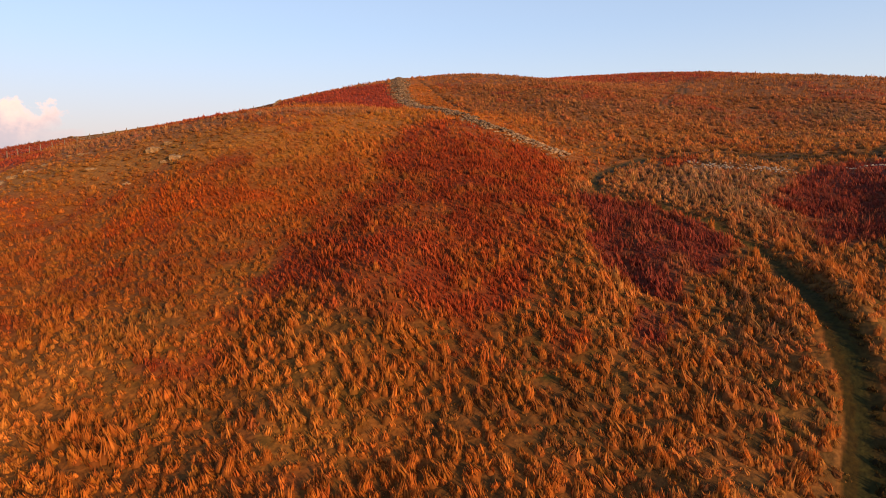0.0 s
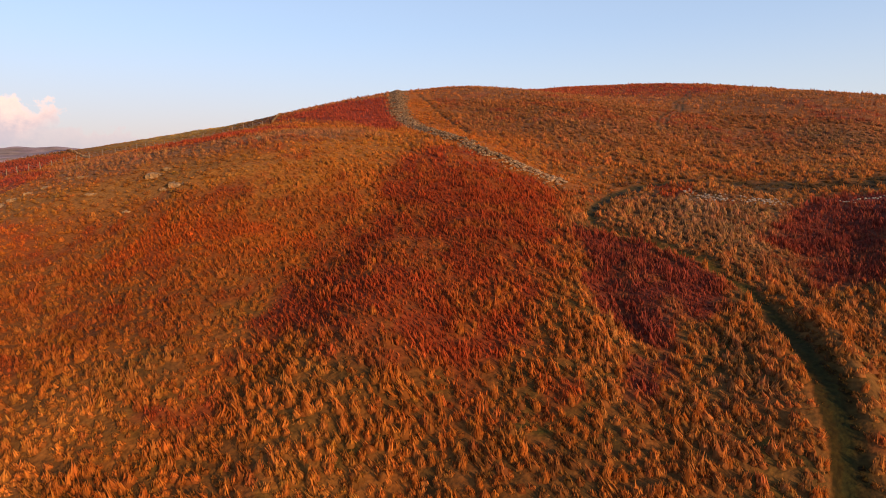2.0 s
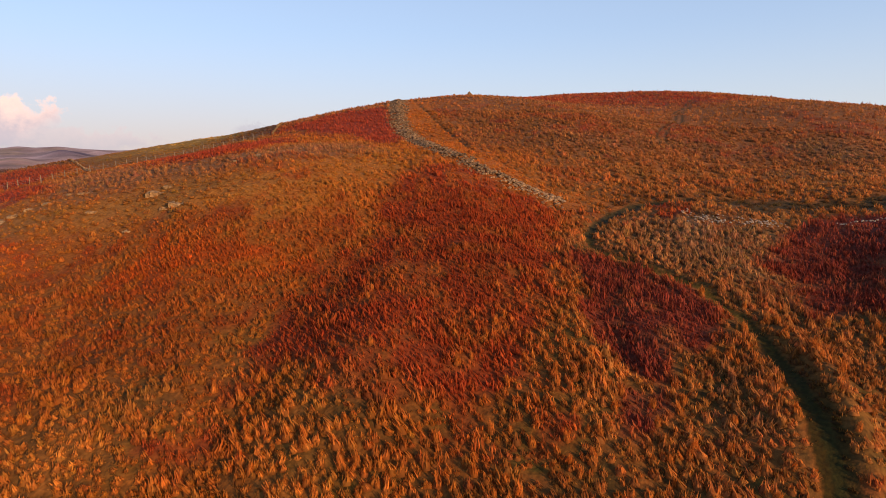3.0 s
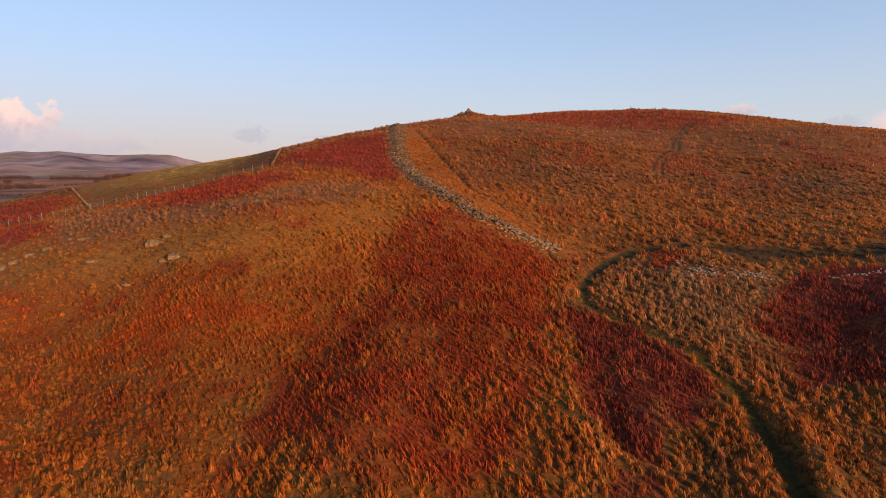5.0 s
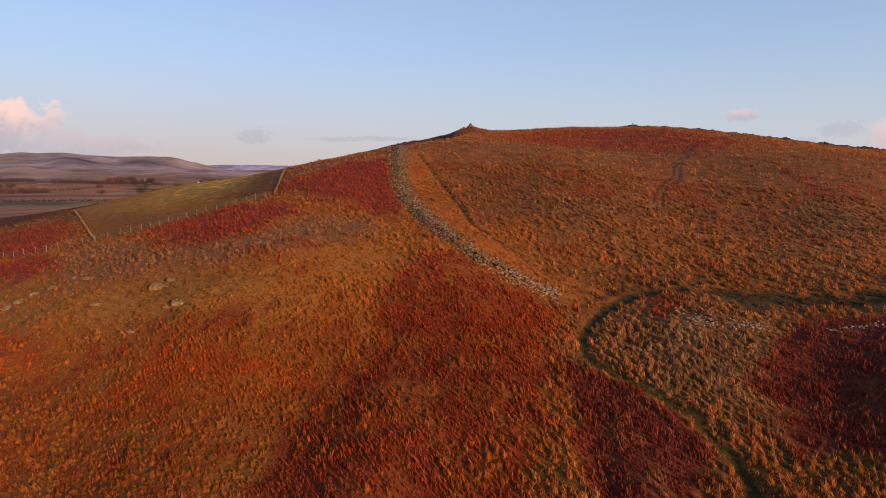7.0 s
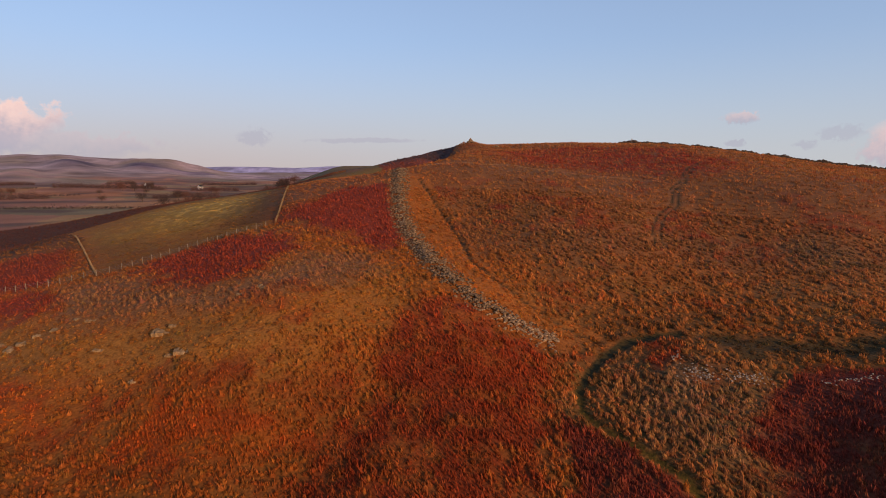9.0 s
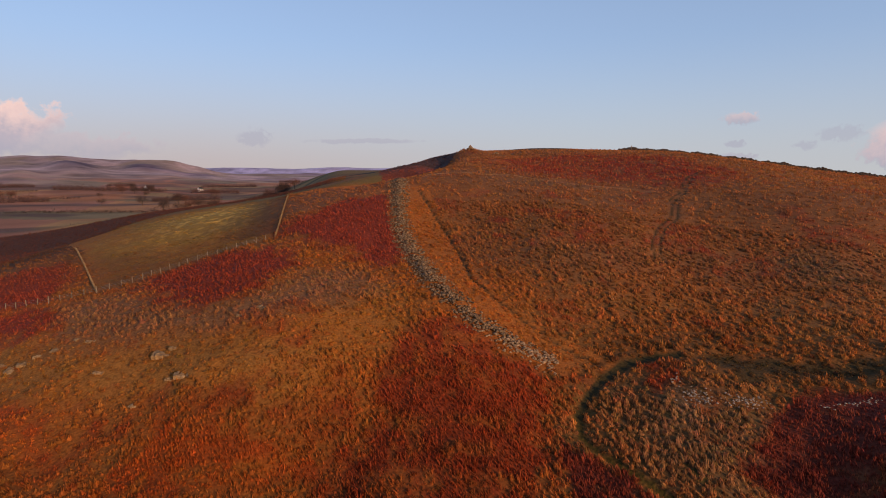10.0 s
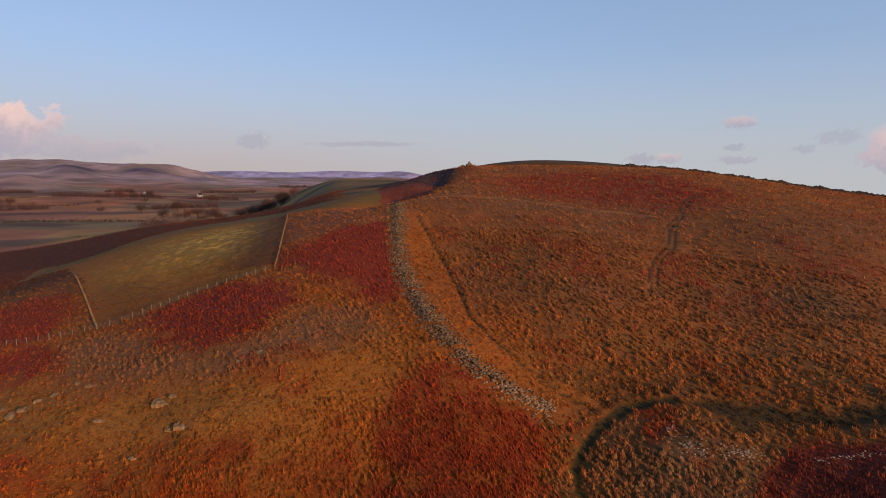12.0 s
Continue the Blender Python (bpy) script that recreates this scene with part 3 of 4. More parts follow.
def tinted(name, rough, grain, amount, bump=0.0, translucent=0.0):
    """A plant or soil surface: the colour of the cover, broken by grain at two scales."""
    m, nt, bsdf = material(name)
    attr = nt.nodes.new("ShaderNodeAttribute")
    attr.attribute_name = "tint"
    geo = nt.nodes.new("ShaderNodeNewGeometry")
    tex = nt.nodes.new("ShaderNodeTexNoise")
    tex.inputs["Scale"].default_value, tex.inputs["Detail"].default_value = grain, 5.0
    nt.links.new(geo.outputs["Position"], tex.inputs["Vector"])
    ramp = nt.nodes.new("ShaderNodeMapRange")
    ramp.inputs["From Min"].default_value, ramp.inputs["From Max"].default_value = 0.3, 0.7
    ramp.inputs["To Min"].default_value, ramp.inputs["To Max"].default_value = 1 - amount, 1 + amount
    nt.links.new(tex.outputs["Fac"], ramp.inputs["Value"])
    mul = nt.nodes.new("ShaderNodeVectorMath")
    mul.operation = "SCALE"
    nt.links.new(attr.outputs["Color"], mul.inputs[0])
    nt.links.new(ramp.outputs[0], mul.inputs["Scale"])
    nt.links.new(mul.outputs[0], bsdf.inputs["Base Color"])
    bsdf.inputs["Roughness"].default_value = rough
    if bump:
        b = nt.nodes.new("ShaderNodeBump")
        b.inputs["Strength"].default_value, b.inputs["Distance"].default_value = 0.8, bump
        nt.links.new(tex.outputs["Fac"], b.inputs["Height"])
        nt.links.new(b.outputs[0], bsdf.inputs["Normal"])
    if translucent:
        out = nt.nodes["Material Output"]
        tr = nt.nodes.new("ShaderNodeBsdfTranslucent")
        nt.links.new(mul.outputs[0], tr.inputs["Color"])
        add = nt.nodes.new("ShaderNodeMixShader")
        add.inputs[0].default_value = translucent
        nt.links.new(bsdf.outputs[0], add.inputs[1])
        nt.links.new(tr.outputs[0], add.inputs[2])
        nt.links.new(add.outputs[0], out.inputs["Surface"])
    return m


def solid(name, dark, light, scale, rough=0.9, bump=0.02, per_object=0.15):
    """Stone, timber and the like: two tones mixed by noise, a little different on each piece."""
    m, nt, bsdf = material(name)
    geo = nt.nodes.new("ShaderNodeNewGeometry")
    tex = nt.nodes.new("ShaderNodeTexNoise")
    tex.inputs["Scale"].default_value, tex.inputs["Detail"].default_value, tex.inputs["Roughness"].default_value = scale, 6.0, 0.65
    nt.links.new(geo.outputs["Position"], tex.inputs["Vector"])
    ramp = nt.nodes.new("ShaderNodeValToRGB")
    ramp.color_ramp.elements[0].position, ramp.color_ramp.elements[1].position = 0.32, 0.68
    ramp.color_ramp.elements[0].color, ramp.color_ramp.elements[1].color = (*dark, 1), (*light, 1)
    nt.links.new(tex.outputs["Fac"], ramp.inputs[0])
    info = nt.nodes.new("ShaderNodeObjectInfo")
    both = nt.nodes.new("ShaderNodeMath")
    both.operation = "ADD"
    nt.links.new(info.outputs["Random"], both.inputs[0])
    nt.links.new(geo.outputs["Random Per Island"], both.inputs[1])
    span = nt.nodes.new("ShaderNodeMapRange")
    span.inputs["From Max"].default_value = 2.0
    span.inputs["To Min"].default_value, span.inputs["To Max"].default_value = 1 - 2 * per_object, 1 + 2 * per_object
    nt.links.new(both.outputs[0], span.inputs["Value"])
    mul = nt.nodes.new("ShaderNodeVectorMath")
    mul.operation = "SCALE"
    nt.links.new(ramp.outputs[0], mul.inputs[0])
    nt.links.new(span.outputs[0], mul.inputs["Scale"])
    nt.links.new(mul.outputs[0], bsdf.inputs["Base Color"])
    bsdf.inputs["Roughness"].default_value = rough
    b = nt.nodes.new("ShaderNodeBump")
    b.inputs["Strength"].default_value, b.inputs["Distance"].default_value = 0.7, bump
    nt.links.new(tex.outputs["Fac"], b.inputs["Height"])
    nt.links.new(b.outputs[0], bsdf.inputs["Normal"])
    return m


GROUND_MAT = tinted("moorland_turf", 0.95, 3.5, 0.35, bump=0.12)
GRASS_MAT = tinted("dry_grass", 0.7, 1.3, 0.22, translucent=0.3)
FERN_MAT = tinted("dead_bracken", 0.8, 1.7, 0.3, translucent=0.2)
SHRUB_MAT = tinted("bare_scrub", 0.9, 0.6, 0.3)
STONE_MAT = solid("grey_gritstone", (0.10, 0.060, 0.032), (0.42, 0.275, 0.155), 3.0, per_object=0.34)
DARK_STONE_MAT = solid("dark_gritstone", (0.03, 0.024, 0.02), (0.13, 0.095, 0.07), 3.0, per_object=0.3)
PALE_MAT = solid("pale_lichened_stone", (0.15, 0.088, 0.04), (0.44, 0.28, 0.135), 2.2, bump=0.05)
WHITE_MAT = solid("bleached_stone", (0.20, 0.15, 0.11), (0.48, 0.39, 0.30), 4.0)
POST_MAT = solid("weathered_post_wood", (0.14, 0.10, 0.07), (0.30, 0.23, 0.16), 6.0, bump=0.01)
WIRE_MAT = solid("galvanised_wire", (0.22, 0.22, 0.22), (0.36, 0.36, 0.36), 20.0, rough=0.5, bump=0.001)
LIME_MAT = solid("limewashed_wall", (0.68, 0.66, 0.62), (0.85, 0.84, 0.80), 0.8)
SLATE_MAT = solid("slate_roof", (0.06, 0.06, 0.07), (0.12, 0.12, 0.13), 2.0)
DARK_MAT = solid("dark_window_glass", (0.02, 0.02, 0.025), (0.04, 0.04, 0.05), 1.0, rough=0.2)
BARK_MAT = solid("bark", (0.05, 0.035, 0.025), (0.12, 0.09, 0.06), 3.0)


# ---- mesh helpers ----
def sheet(name, verts, tris, mat, colours=None, smooth_faces=False):
    """A mesh object from arrays of corners and triangles, with the cover's colour at each corner."""
    me = bpy.data.meshes.new(name)
    me.vertices.add(len(verts))
    me.vertices.foreach_set("co", np.ascontiguousarray(verts, np.float32).ravel())
    me.loops.add(len(tris) * 3)
    me.loops.foreach_set("vertex_index", np.ascontiguousarray(tris, np.int32).ravel())
    me.polygons.add(len(tris))
    me.polygons.foreach_set("loop_start", np.arange(0, len(tris) * 3, 3, dtype=np.int32))
    me.polygons.foreach_set("loop_total", np.full(len(tris), 3, np.int32))
    if smooth_faces:
        me.polygons.foreach_set("use_smooth", np.ones(len(tris), bool))
    if colours is not None:
        attr = me.attributes.new("tint", "FLOAT_COLOR", "POINT")
        rgba = np.ones((len(verts), 4), np.float32)
        rgba[:, :3] = np.clip(colours, 0.004, 0.9)
        attr.data.foreach_set("color", rgba.ravel())
    me.materials.append(mat)
    me.update(calc_edges=True)
    return new(name, me)


def part(name, bm, mat, parent=None, label=""):
    me = bpy.data.meshes.new(name)
    bm.to_mesh(me)
    bm.free()
    me.materials.append(mat)
    ob = new(name, me)
    if parent is not None:
        ob.parent = parent
    return tagged(ob, label)


def box(bm, sx, sy, sz, at=(0, 0, 0), turn=0.0, bevel=0.0):
    made = bmesh.ops.create_cube(bm, size=1.0, matrix=Matrix.Translation(at) @ Matrix.Rotation(turn, 4, "Z") @ Matrix.Diagonal((sx, sy, sz, 1)))
    if bevel:
        edges = list({e for v in made["verts"] for e in v.link_edges})
        bmesh.ops.bevel(bm, geom=edges, offset=bevel, segments=1, affect="EDGES")


def stone_shape(rng, flat=0.6, rough=0.25):
    """A rough stone of about one metre: corners and triangles."""
    bm = bmesh.new()
    bmesh.ops.create_icosphere(bm, subdivisions=1, radius=0.5)
    for v in bm.verts:
        v.co *= 1 + rng.uniform(-rough, rough)
        v.co.x *= 1.25
        v.co.z *= flat
    v = np.array([tuple(v.co) for v in bm.verts])
    f = np.array([[q.index for q in p.verts] for p in bm.faces])
    bm.free()
    return v, f


# ---- ground ----
def build_ground():
    heads = np.concatenate([np.linspace(-180, -50, 40)[:-1], np.linspace(-50, 50, 400)[:-1], np.linspace(50, 180, 40)[:-1]])
    rings = np.concatenate([np.geomspace(1.5, 18, 40)[:-1], np.geomspace(18, 300, 300)[:-1], np.geomspace(300, 4850, 170)])
    a, r = np.meshgrid(np.radians(heads), rings)
    x, y = (r * np.sin(a)).ravel(), (r * np.cos(a)).ravel()
    z = ground_z(x, y)
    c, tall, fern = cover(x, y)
    az = np.degrees(np.arctan2(x, y))
    far = smooth(298, 306, np.hypot(x, y) + 4 * fbm(x, y, 14.0, 65)) * (az < 0) + smooth(640, 760, np.hypot(x, y)) * (az >= 0)
    # thatch and moss between the tufts, darkened to paint in the shade there
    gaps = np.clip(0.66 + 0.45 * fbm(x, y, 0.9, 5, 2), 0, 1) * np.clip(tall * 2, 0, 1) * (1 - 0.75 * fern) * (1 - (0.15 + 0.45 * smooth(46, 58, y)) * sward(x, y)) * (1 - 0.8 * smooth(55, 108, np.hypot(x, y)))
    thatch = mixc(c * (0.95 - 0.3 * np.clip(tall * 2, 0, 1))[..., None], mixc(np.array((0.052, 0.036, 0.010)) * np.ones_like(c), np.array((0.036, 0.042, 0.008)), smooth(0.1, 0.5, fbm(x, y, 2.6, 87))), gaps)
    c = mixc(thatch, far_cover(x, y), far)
    n, m = len(heads), len(rings)
    i, j = np.meshgrid(np.arange(m - 1), np.arange(n), indexing="ij")
    p, q = (i * n + j).ravel(), (i * n + (j + 1) % n).ravel()
    tris = np.concatenate([np.stack([p, q, q + n], 1), np.stack([p, q + n, p + n], 1)])
    verts = np.stack([x, y, z], 1)
    centre = len(verts)
    verts = np.vstack([verts, [[0, 0, gz(0.0, 0.01)]]])
    c = np.vstack([c, c[:1]])
    k = np.arange(n)
    tris = np.vstack([tris, np.stack([np.full(n, centre), (k + 1) % n, k], 1)])
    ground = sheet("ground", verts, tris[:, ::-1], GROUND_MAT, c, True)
    return tagged(ground, "rough moorland hillside with thatch, moss and a trodden path", "ground", kind="structure")


ground = build_ground()


# ---- grass and bracken ----
def scatter(spacing, near, far, seed, spread=47.0):
    """Jittered points over the part of the hill between two distances."""
    rng = np.random.default_rng(seed)
    n = int(2 * far / spacing)
    gx, gy = np.meshgrid(np.arange(n) * spacing - far, np.arange(n // 2 + 8) * spacing - 8 * spacing)
    x = (gx + rng.uniform(-0.5, 0.5, gx.shape) * spacing * 1.1).ravel()
    y = (gy + rng.uniform(-0.5, 0.5, gx.shape) * spacing * 1.1).ravel()
    r, az = np.hypot(x, y), np.degrees(np.arctan2(x, y))
    keep = (r >= near) & (r < far) & (np.abs(az) < spread)
    return x[keep], y[keep], rng


def tufts(x, y, z, tall, wide, colour, count, rng, splay=0.5, breadth=0.23, core=True, dense=0.0):
    """Shocks of dry leaves: each a thatched hump with leaves that stand round it, face outwards and draw together at the tip."""
    n = len(x) * count
    ti = np.repeat(np.arange(len(x)), count)
    u, phi = np.sqrt(rng.uniform(0.03, 1, n)), rng.uniform(0, 2 * np.pi, n)
    out = np.stack([np.cos(phi), np.sin(phi), np.zeros(n)], 1)
    up = np.array((0.0, 0.0, 1.0))
    laid = rng.uniform(0, 2 * np.pi, len(x))
    sway = rng.uniform(0.0, 0.55, len(x))[:, None] * np.stack([np.cos(laid), np.sin(laid), np.zeros(len(x))], 1) + np.array((-0.18, -0.05, 0.0))
    spread = np.where(rng.uniform(0, 1, n) < splay, rng.uniform(0.8, 1.7, n), rng.uniform(0.25, 0.9, n))
    h = (tall[ti] * (1.15 - 0.55 * u * u) * rng.uniform(0.65, 1.15, n))[:, None]
    r = (0.72 * u * wide[ti])[:, None]
    heart = np.stack([x, y, z - 0.05], 1)[ti]
    foot = heart + out * r
    mid = heart + out * r * 1.12 + 0.42 * h * up + 0.2 * h * sway[ti]
    tip = heart + out * r * spread[:, None] + h * up + 0.8 * h * sway[ti]
    turn = phi + np.pi / 2 + rng.uniform(-0.5, 0.5, n)
    half = (0.5 * breadth * wide[ti] * rng.uniform(0.7, 1.3, n))[:, None] * np.stack([np.cos(turn), np.sin(turn), np.zeros(n)], 1)
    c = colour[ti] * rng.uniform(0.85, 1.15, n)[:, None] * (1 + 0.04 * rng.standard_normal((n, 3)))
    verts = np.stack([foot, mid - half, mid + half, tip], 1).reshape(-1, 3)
    # dead leaf bases plus painted shade: darker foot, lighter tip
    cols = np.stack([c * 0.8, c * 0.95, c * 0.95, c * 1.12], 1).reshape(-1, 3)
    k = 4 * np.arange(n)
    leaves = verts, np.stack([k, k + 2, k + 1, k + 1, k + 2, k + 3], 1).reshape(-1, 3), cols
    if not core:
        return leaves
    # the hump: a ring of seven at the ground, a ring half way and a top
    m, q = len(x), 7
    a = np.arange(q) * 2 * np.pi / q
    ring = np.stack([np.cos(a), np.sin(a), np.zeros(q)], 1)[None]
    rough = rng.uniform(0.8, 1.2, (m, q, 1))
    base = np.stack([x, y, z - 0.08], 1)[:, None, :]
    w, t = wide[:, None, None], tall[:, None, None]
    low = base + ring * 0.80 * w * rough
    high = base + ring * 0.52 * w * rough + up * (0.38 * t * rng.uniform(0.8, 1.2, (m, q, 1))) + 0.15 * t * sway[:, None, :]
    top = base + up * (0.58 * t) + 0.4 * t * sway[:, None, :]
    body = np.concatenate([low, high, top], 1)
    j, i = np.arange(q), (np.arange(q) + 1) % q
    face = np.concatenate([np.stack([j, i, i + q], 1), np.stack([j, i + q, j + q], 1), np.stack([j + q, i + q, np.full(q, 2 * q)], 1)])
    # shade painted into the hump's tint, darkest at the ground
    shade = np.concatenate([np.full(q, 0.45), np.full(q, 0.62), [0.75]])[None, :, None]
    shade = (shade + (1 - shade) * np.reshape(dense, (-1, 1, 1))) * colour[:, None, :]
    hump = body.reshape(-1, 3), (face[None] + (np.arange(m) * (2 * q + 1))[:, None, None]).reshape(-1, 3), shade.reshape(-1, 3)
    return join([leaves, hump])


def join(parts):
    verts, tris, cols, base = [], [], [], 0
    for v, t, c in parts:
        verts.append(v), tris.append(t + base), cols.append(c)
        base += len(v)
    return np.vstack(verts), np.vstack(tris), np.vstack(cols)


grass_parts, fern_parts = [], []
for spacing, near, far, count, wide, fronds, seed in ((0.51, 15, 64, 19, 0.34, 8, 1), (0.80, 64, 130, 12, 0.47, 6, 2), (1.25, 130, 303, 9, 0.72, 5, 3)):
    # tussocks with gaps of thatch between them
    x, y, rng = scatter(spacing, near, far, seed)
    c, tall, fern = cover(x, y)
    z = ground_z(x, y)
    even = sward(x, y)
    size = np.clip(0.94 * np.exp(0.25 * rng.standard_normal(len(x))), 0.5, 1.6) * (1 + 0.3 * vnoise(x / 2.3, y / 2.3, 6))
    spread = 1 - 0.5 * even
    c = c * (1 + spread * (rng.uniform(-0.24, 0.24, len(x)) + 0.22 * vnoise(x / 1.9, y / 1.9, 14) + 0.16 * vnoise(x / 5.5, y / 5.5, 15)))[:, None] * (1 + 0.05 * rng.standard_normal((len(x), 3)))
    k = (tall > 0.09) & (rng.uniform(0, 1, len(x)) > fern) & (rng.uniform(0, 1, len(x)) < 0.9 + 0.1 * even)
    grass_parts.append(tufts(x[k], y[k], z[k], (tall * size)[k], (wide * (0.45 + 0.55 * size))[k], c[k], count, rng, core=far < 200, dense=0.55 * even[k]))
    # short growth between them
    if near < 100:
        jx, jy = x[k] + rng.uniform(-0.6, 0.6, k.sum()) * spacing, y[k] + rng.uniform(-0.6, 0.6, k.sum()) * spacing
        short = mixc(0.85 * c[k], np.array((0.16, 0.10, 0.02)), 0.45 * (1 - even[k]))
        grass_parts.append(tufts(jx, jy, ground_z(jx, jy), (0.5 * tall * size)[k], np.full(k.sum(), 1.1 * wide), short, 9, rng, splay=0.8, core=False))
    # bracken, closer and more even
    x, y, rng = scatter(spacing * 0.62, near, far, seed + 10)
    c, tall, fern = cover(x, y)
    k = (rng.uniform(0, 1, len(x)) < fern) & (tall > 0.09)
    x, y, c, tall = x[k], y[k], c[k], tall[k]
    clump = 1 + 0.45 * vnoise(x / 0.9, y / 0.9, 26)
    c = c * (rng.uniform(0.8, 1.2, len(x)) * (0.8 + 0.2 * clump))[:, None] * (1 + 0.05 * rng.standard_normal((len(x), 3)))
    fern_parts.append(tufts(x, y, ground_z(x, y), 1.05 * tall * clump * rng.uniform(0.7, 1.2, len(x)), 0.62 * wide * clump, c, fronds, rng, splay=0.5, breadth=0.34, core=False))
v, t, c = join(grass_parts)
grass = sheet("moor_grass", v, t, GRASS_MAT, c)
tagged(grass, "dry straw and orange moor grass in tufts over the hillside", "grass", kind="stuff")
v, t, c = join(fern_parts)
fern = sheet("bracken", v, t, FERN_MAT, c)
tagged(fern, "dead rust-red bracken in beds on the slope", "bracken", kind="stuff")


# ---- tall tussocks ----
def tussock_mesh(seed):
    rng = np.random.default_rng(seed)
    one = np.zeros(1)
    v, t, c = tufts(one, one, one + 0.04, one + 0.85, one + 0.36, STRAW[None] * 1.1, 54, rng, breadth=0.13)
    ob = sheet("grass_tussock", v, t, GRASS_MAT, c)
    return tagged(ob, "tall pale straw-coloured grass tussock on the moor", "tussock", "tall tussocks")


def set_tussocks():
    rng = random.Random(11)
    kinds = [tussock_mesh(100 + k) for k in range(6)]
    placed = 0
    while placed < 240:
        r, az = rng.uniform(21, 50), math.radians(rng.uniform(-40, 40))
        x, y = r * math.sin(az), r * math.cos(az)
        c, tall, fern = cover(np.array([x]), np.array([y]))
        if tall[0] < 0.4 or fern[0] > 0.7:
            continue
        m = Matrix.Translation((x, y, gz(x, y))) @ Matrix.Rotation(rng.uniform(0, 6.28), 4, "Z") @ Matrix.Scale(rng.uniform(0.55, 1.0), 4)
        if placed < 6:
            kinds[placed].matrix_world = m
        else:
            ob = copy_thing(kinds[placed % 6], m)
            ob.matrix_world = m
        placed += 1


set_tussocks()

# ---- stones ----
STONES = [stone_shape(random.Random(40 + k)) for k in range(8)]


def heap(name, spots, mat):
    """Many stones in one mesh: spots of x, y, z, size, turn, tilt."""
    vs, ts, base = [], [], 0
    for k, (x, y, z, size, turn, tilt) in enumerate(spots):
        v, f = STONES[k % 8]
        m = np.array(Matrix.Rotation(turn, 3, "Z") @ Matrix.Rotation(tilt, 3, "X"))
        vs.append(v * size @ m.T + np.array((x, y, z)))
        ts.append(f + base)
        base += len(v)
    return sheet(name, np.vstack(vs), np.vstack(ts), mat)


def stone_meshes(mat):
    made = []
    for v, f in STONES:
        me = bpy.data.meshes.new("stone")
        me.from_pydata([tuple(p) for p in v], [], [tuple(int(i) for i in q) for q in f])
        me.materials.append(mat)
        made.append(me)
    return made


def place_stone(me, spot, parent):
    x, y, z, size, turn, tilt = spot
    ob = new("stone", me)
    ob.parent = parent
    ob.matrix_world = Matrix.Translation((x, y, z)) @ Matrix.Rotation(turn, 4, "Z") @ Matrix.Rotation(tilt, 4, "X") @ Matrix.Scale(size, 4)
    return ob


def fallen_wall():
    rng = random.Random(5)
    spots = []
    for p, heading in curve_points(WALL, 0.11):
        for _ in range(rng.choice((4, 5, 6)) if math.sin(p.y * 0.9) + math.sin(p.y * 2.3 + p.x) > -1.2 else 1):
            off = max(-2.4, min(2.4, rng.gauss(0, 1.15)))
            x, y = p.x - math.sin(heading) * off, p.y + math.cos(heading) * off
            size = rng.uniform(0.17, 0.50)
            lift = 0.16 * math.exp(-((off / 0.7) ** 2)) * rng.uniform(0.2, 1.3)
            spots.append((x, y, size, lift, rng.uniform(0, 6.28), rng.uniform(-0.6, 0.6)))
    z = ground_z(np.array([s[0] for s in spots]), np.array([s[1] for s in spots]))
    spots = [(x, y, float(h) + 0.12 * size + lift, size, turn, tilt) for (x, y, size, lift, turn, tilt), h in zip(spots, z)]
    return sorted(spots, key=lambda s: s[1])


wall_spots = fallen_wall()
ruin = new("fallen_wall")
ruin.location = (14.0, 66.0, gz(14.0, 66.0))
bpy.context.view_layer.update()
tagged(ruin, "fallen dry-stone wall, a long band of grey rubble on the slope", "wall")
rest = heap("rubble", wall_spots[280:], STONE_MAT)
rest.parent = ruin
rest.matrix_parent_inverse = ruin.matrix_world.inverted()
tagged(rest, "grey wall stones strewn together", kind="stuff")


def standing_wall(name, line, tall, thick, mat, label, step=0.42, block=1.0, ragged=0.0):
    """A dry-stone wall in rough courses, with a few stones down."""
    rng = random.Random(len(name) + len(line))
    foot = new(name)
    foot.location = (*line[0], gz(*line[0]))
    bpy.context.view_layer.update()
    tagged(foot, label, "wall")
    courses = max(2, round(tall / 0.3))
    spots = []
    for p, heading in curve_points(line, step):
        level = gz(p.x, p.y)
        sag = rng.uniform(0.75, 1.05) * (1 - ragged * (0.5 + 0.5 * math.sin(p.x * 0.31) * math.sin(p.x * 0.83 + 1)) * rng.uniform(0.6, 1))
        for k in range(courses):
            for side in (-1, 1):
                off = side * thick * (0.34 - 0.16 * k / courses)
                x, y = p.x - math.sin(heading) * off, p.y + math.cos(heading) * off
                spots.append((x, y, level + tall * sag * (k + 0.45) / courses, block * rng.uniform(0.34, 0.5) * (0.4 + thick * 0.7), heading + rng.uniform(-0.2, 0.2), rng.uniform(-0.15, 0.15)))
    body = heap("stonework", spots, mat)
    body.parent = foot
    body.matrix_parent_inverse = foot.matrix_world.inverted()
    tagged(body, "", kind="stuff")
    return foot


standing_wall("field_wall", FIELD_WALL, 0.55, 0.26, PALE_MAT, "pale dry-stone wall running up beside the pasture", 0.34, 0.8, 0.3)
standing_wall("boundary_wall", LOW_WALL, 0.5, 0.24, PALE_MAT, "short pale dry-stone wall closing the pasture", 0.34, 0.8, 0.3)
standing_wall("ridge_wall", [(72, 242), (90, 234), (104, 227), (120, 221), (138, 214), (155, 205), (178, 186), (196, 165)], 1.5, 1.0, DARK_STONE_MAT, "dark dry-stone wall along the ridge against the sky", 0.5, 1.5, 0.75)


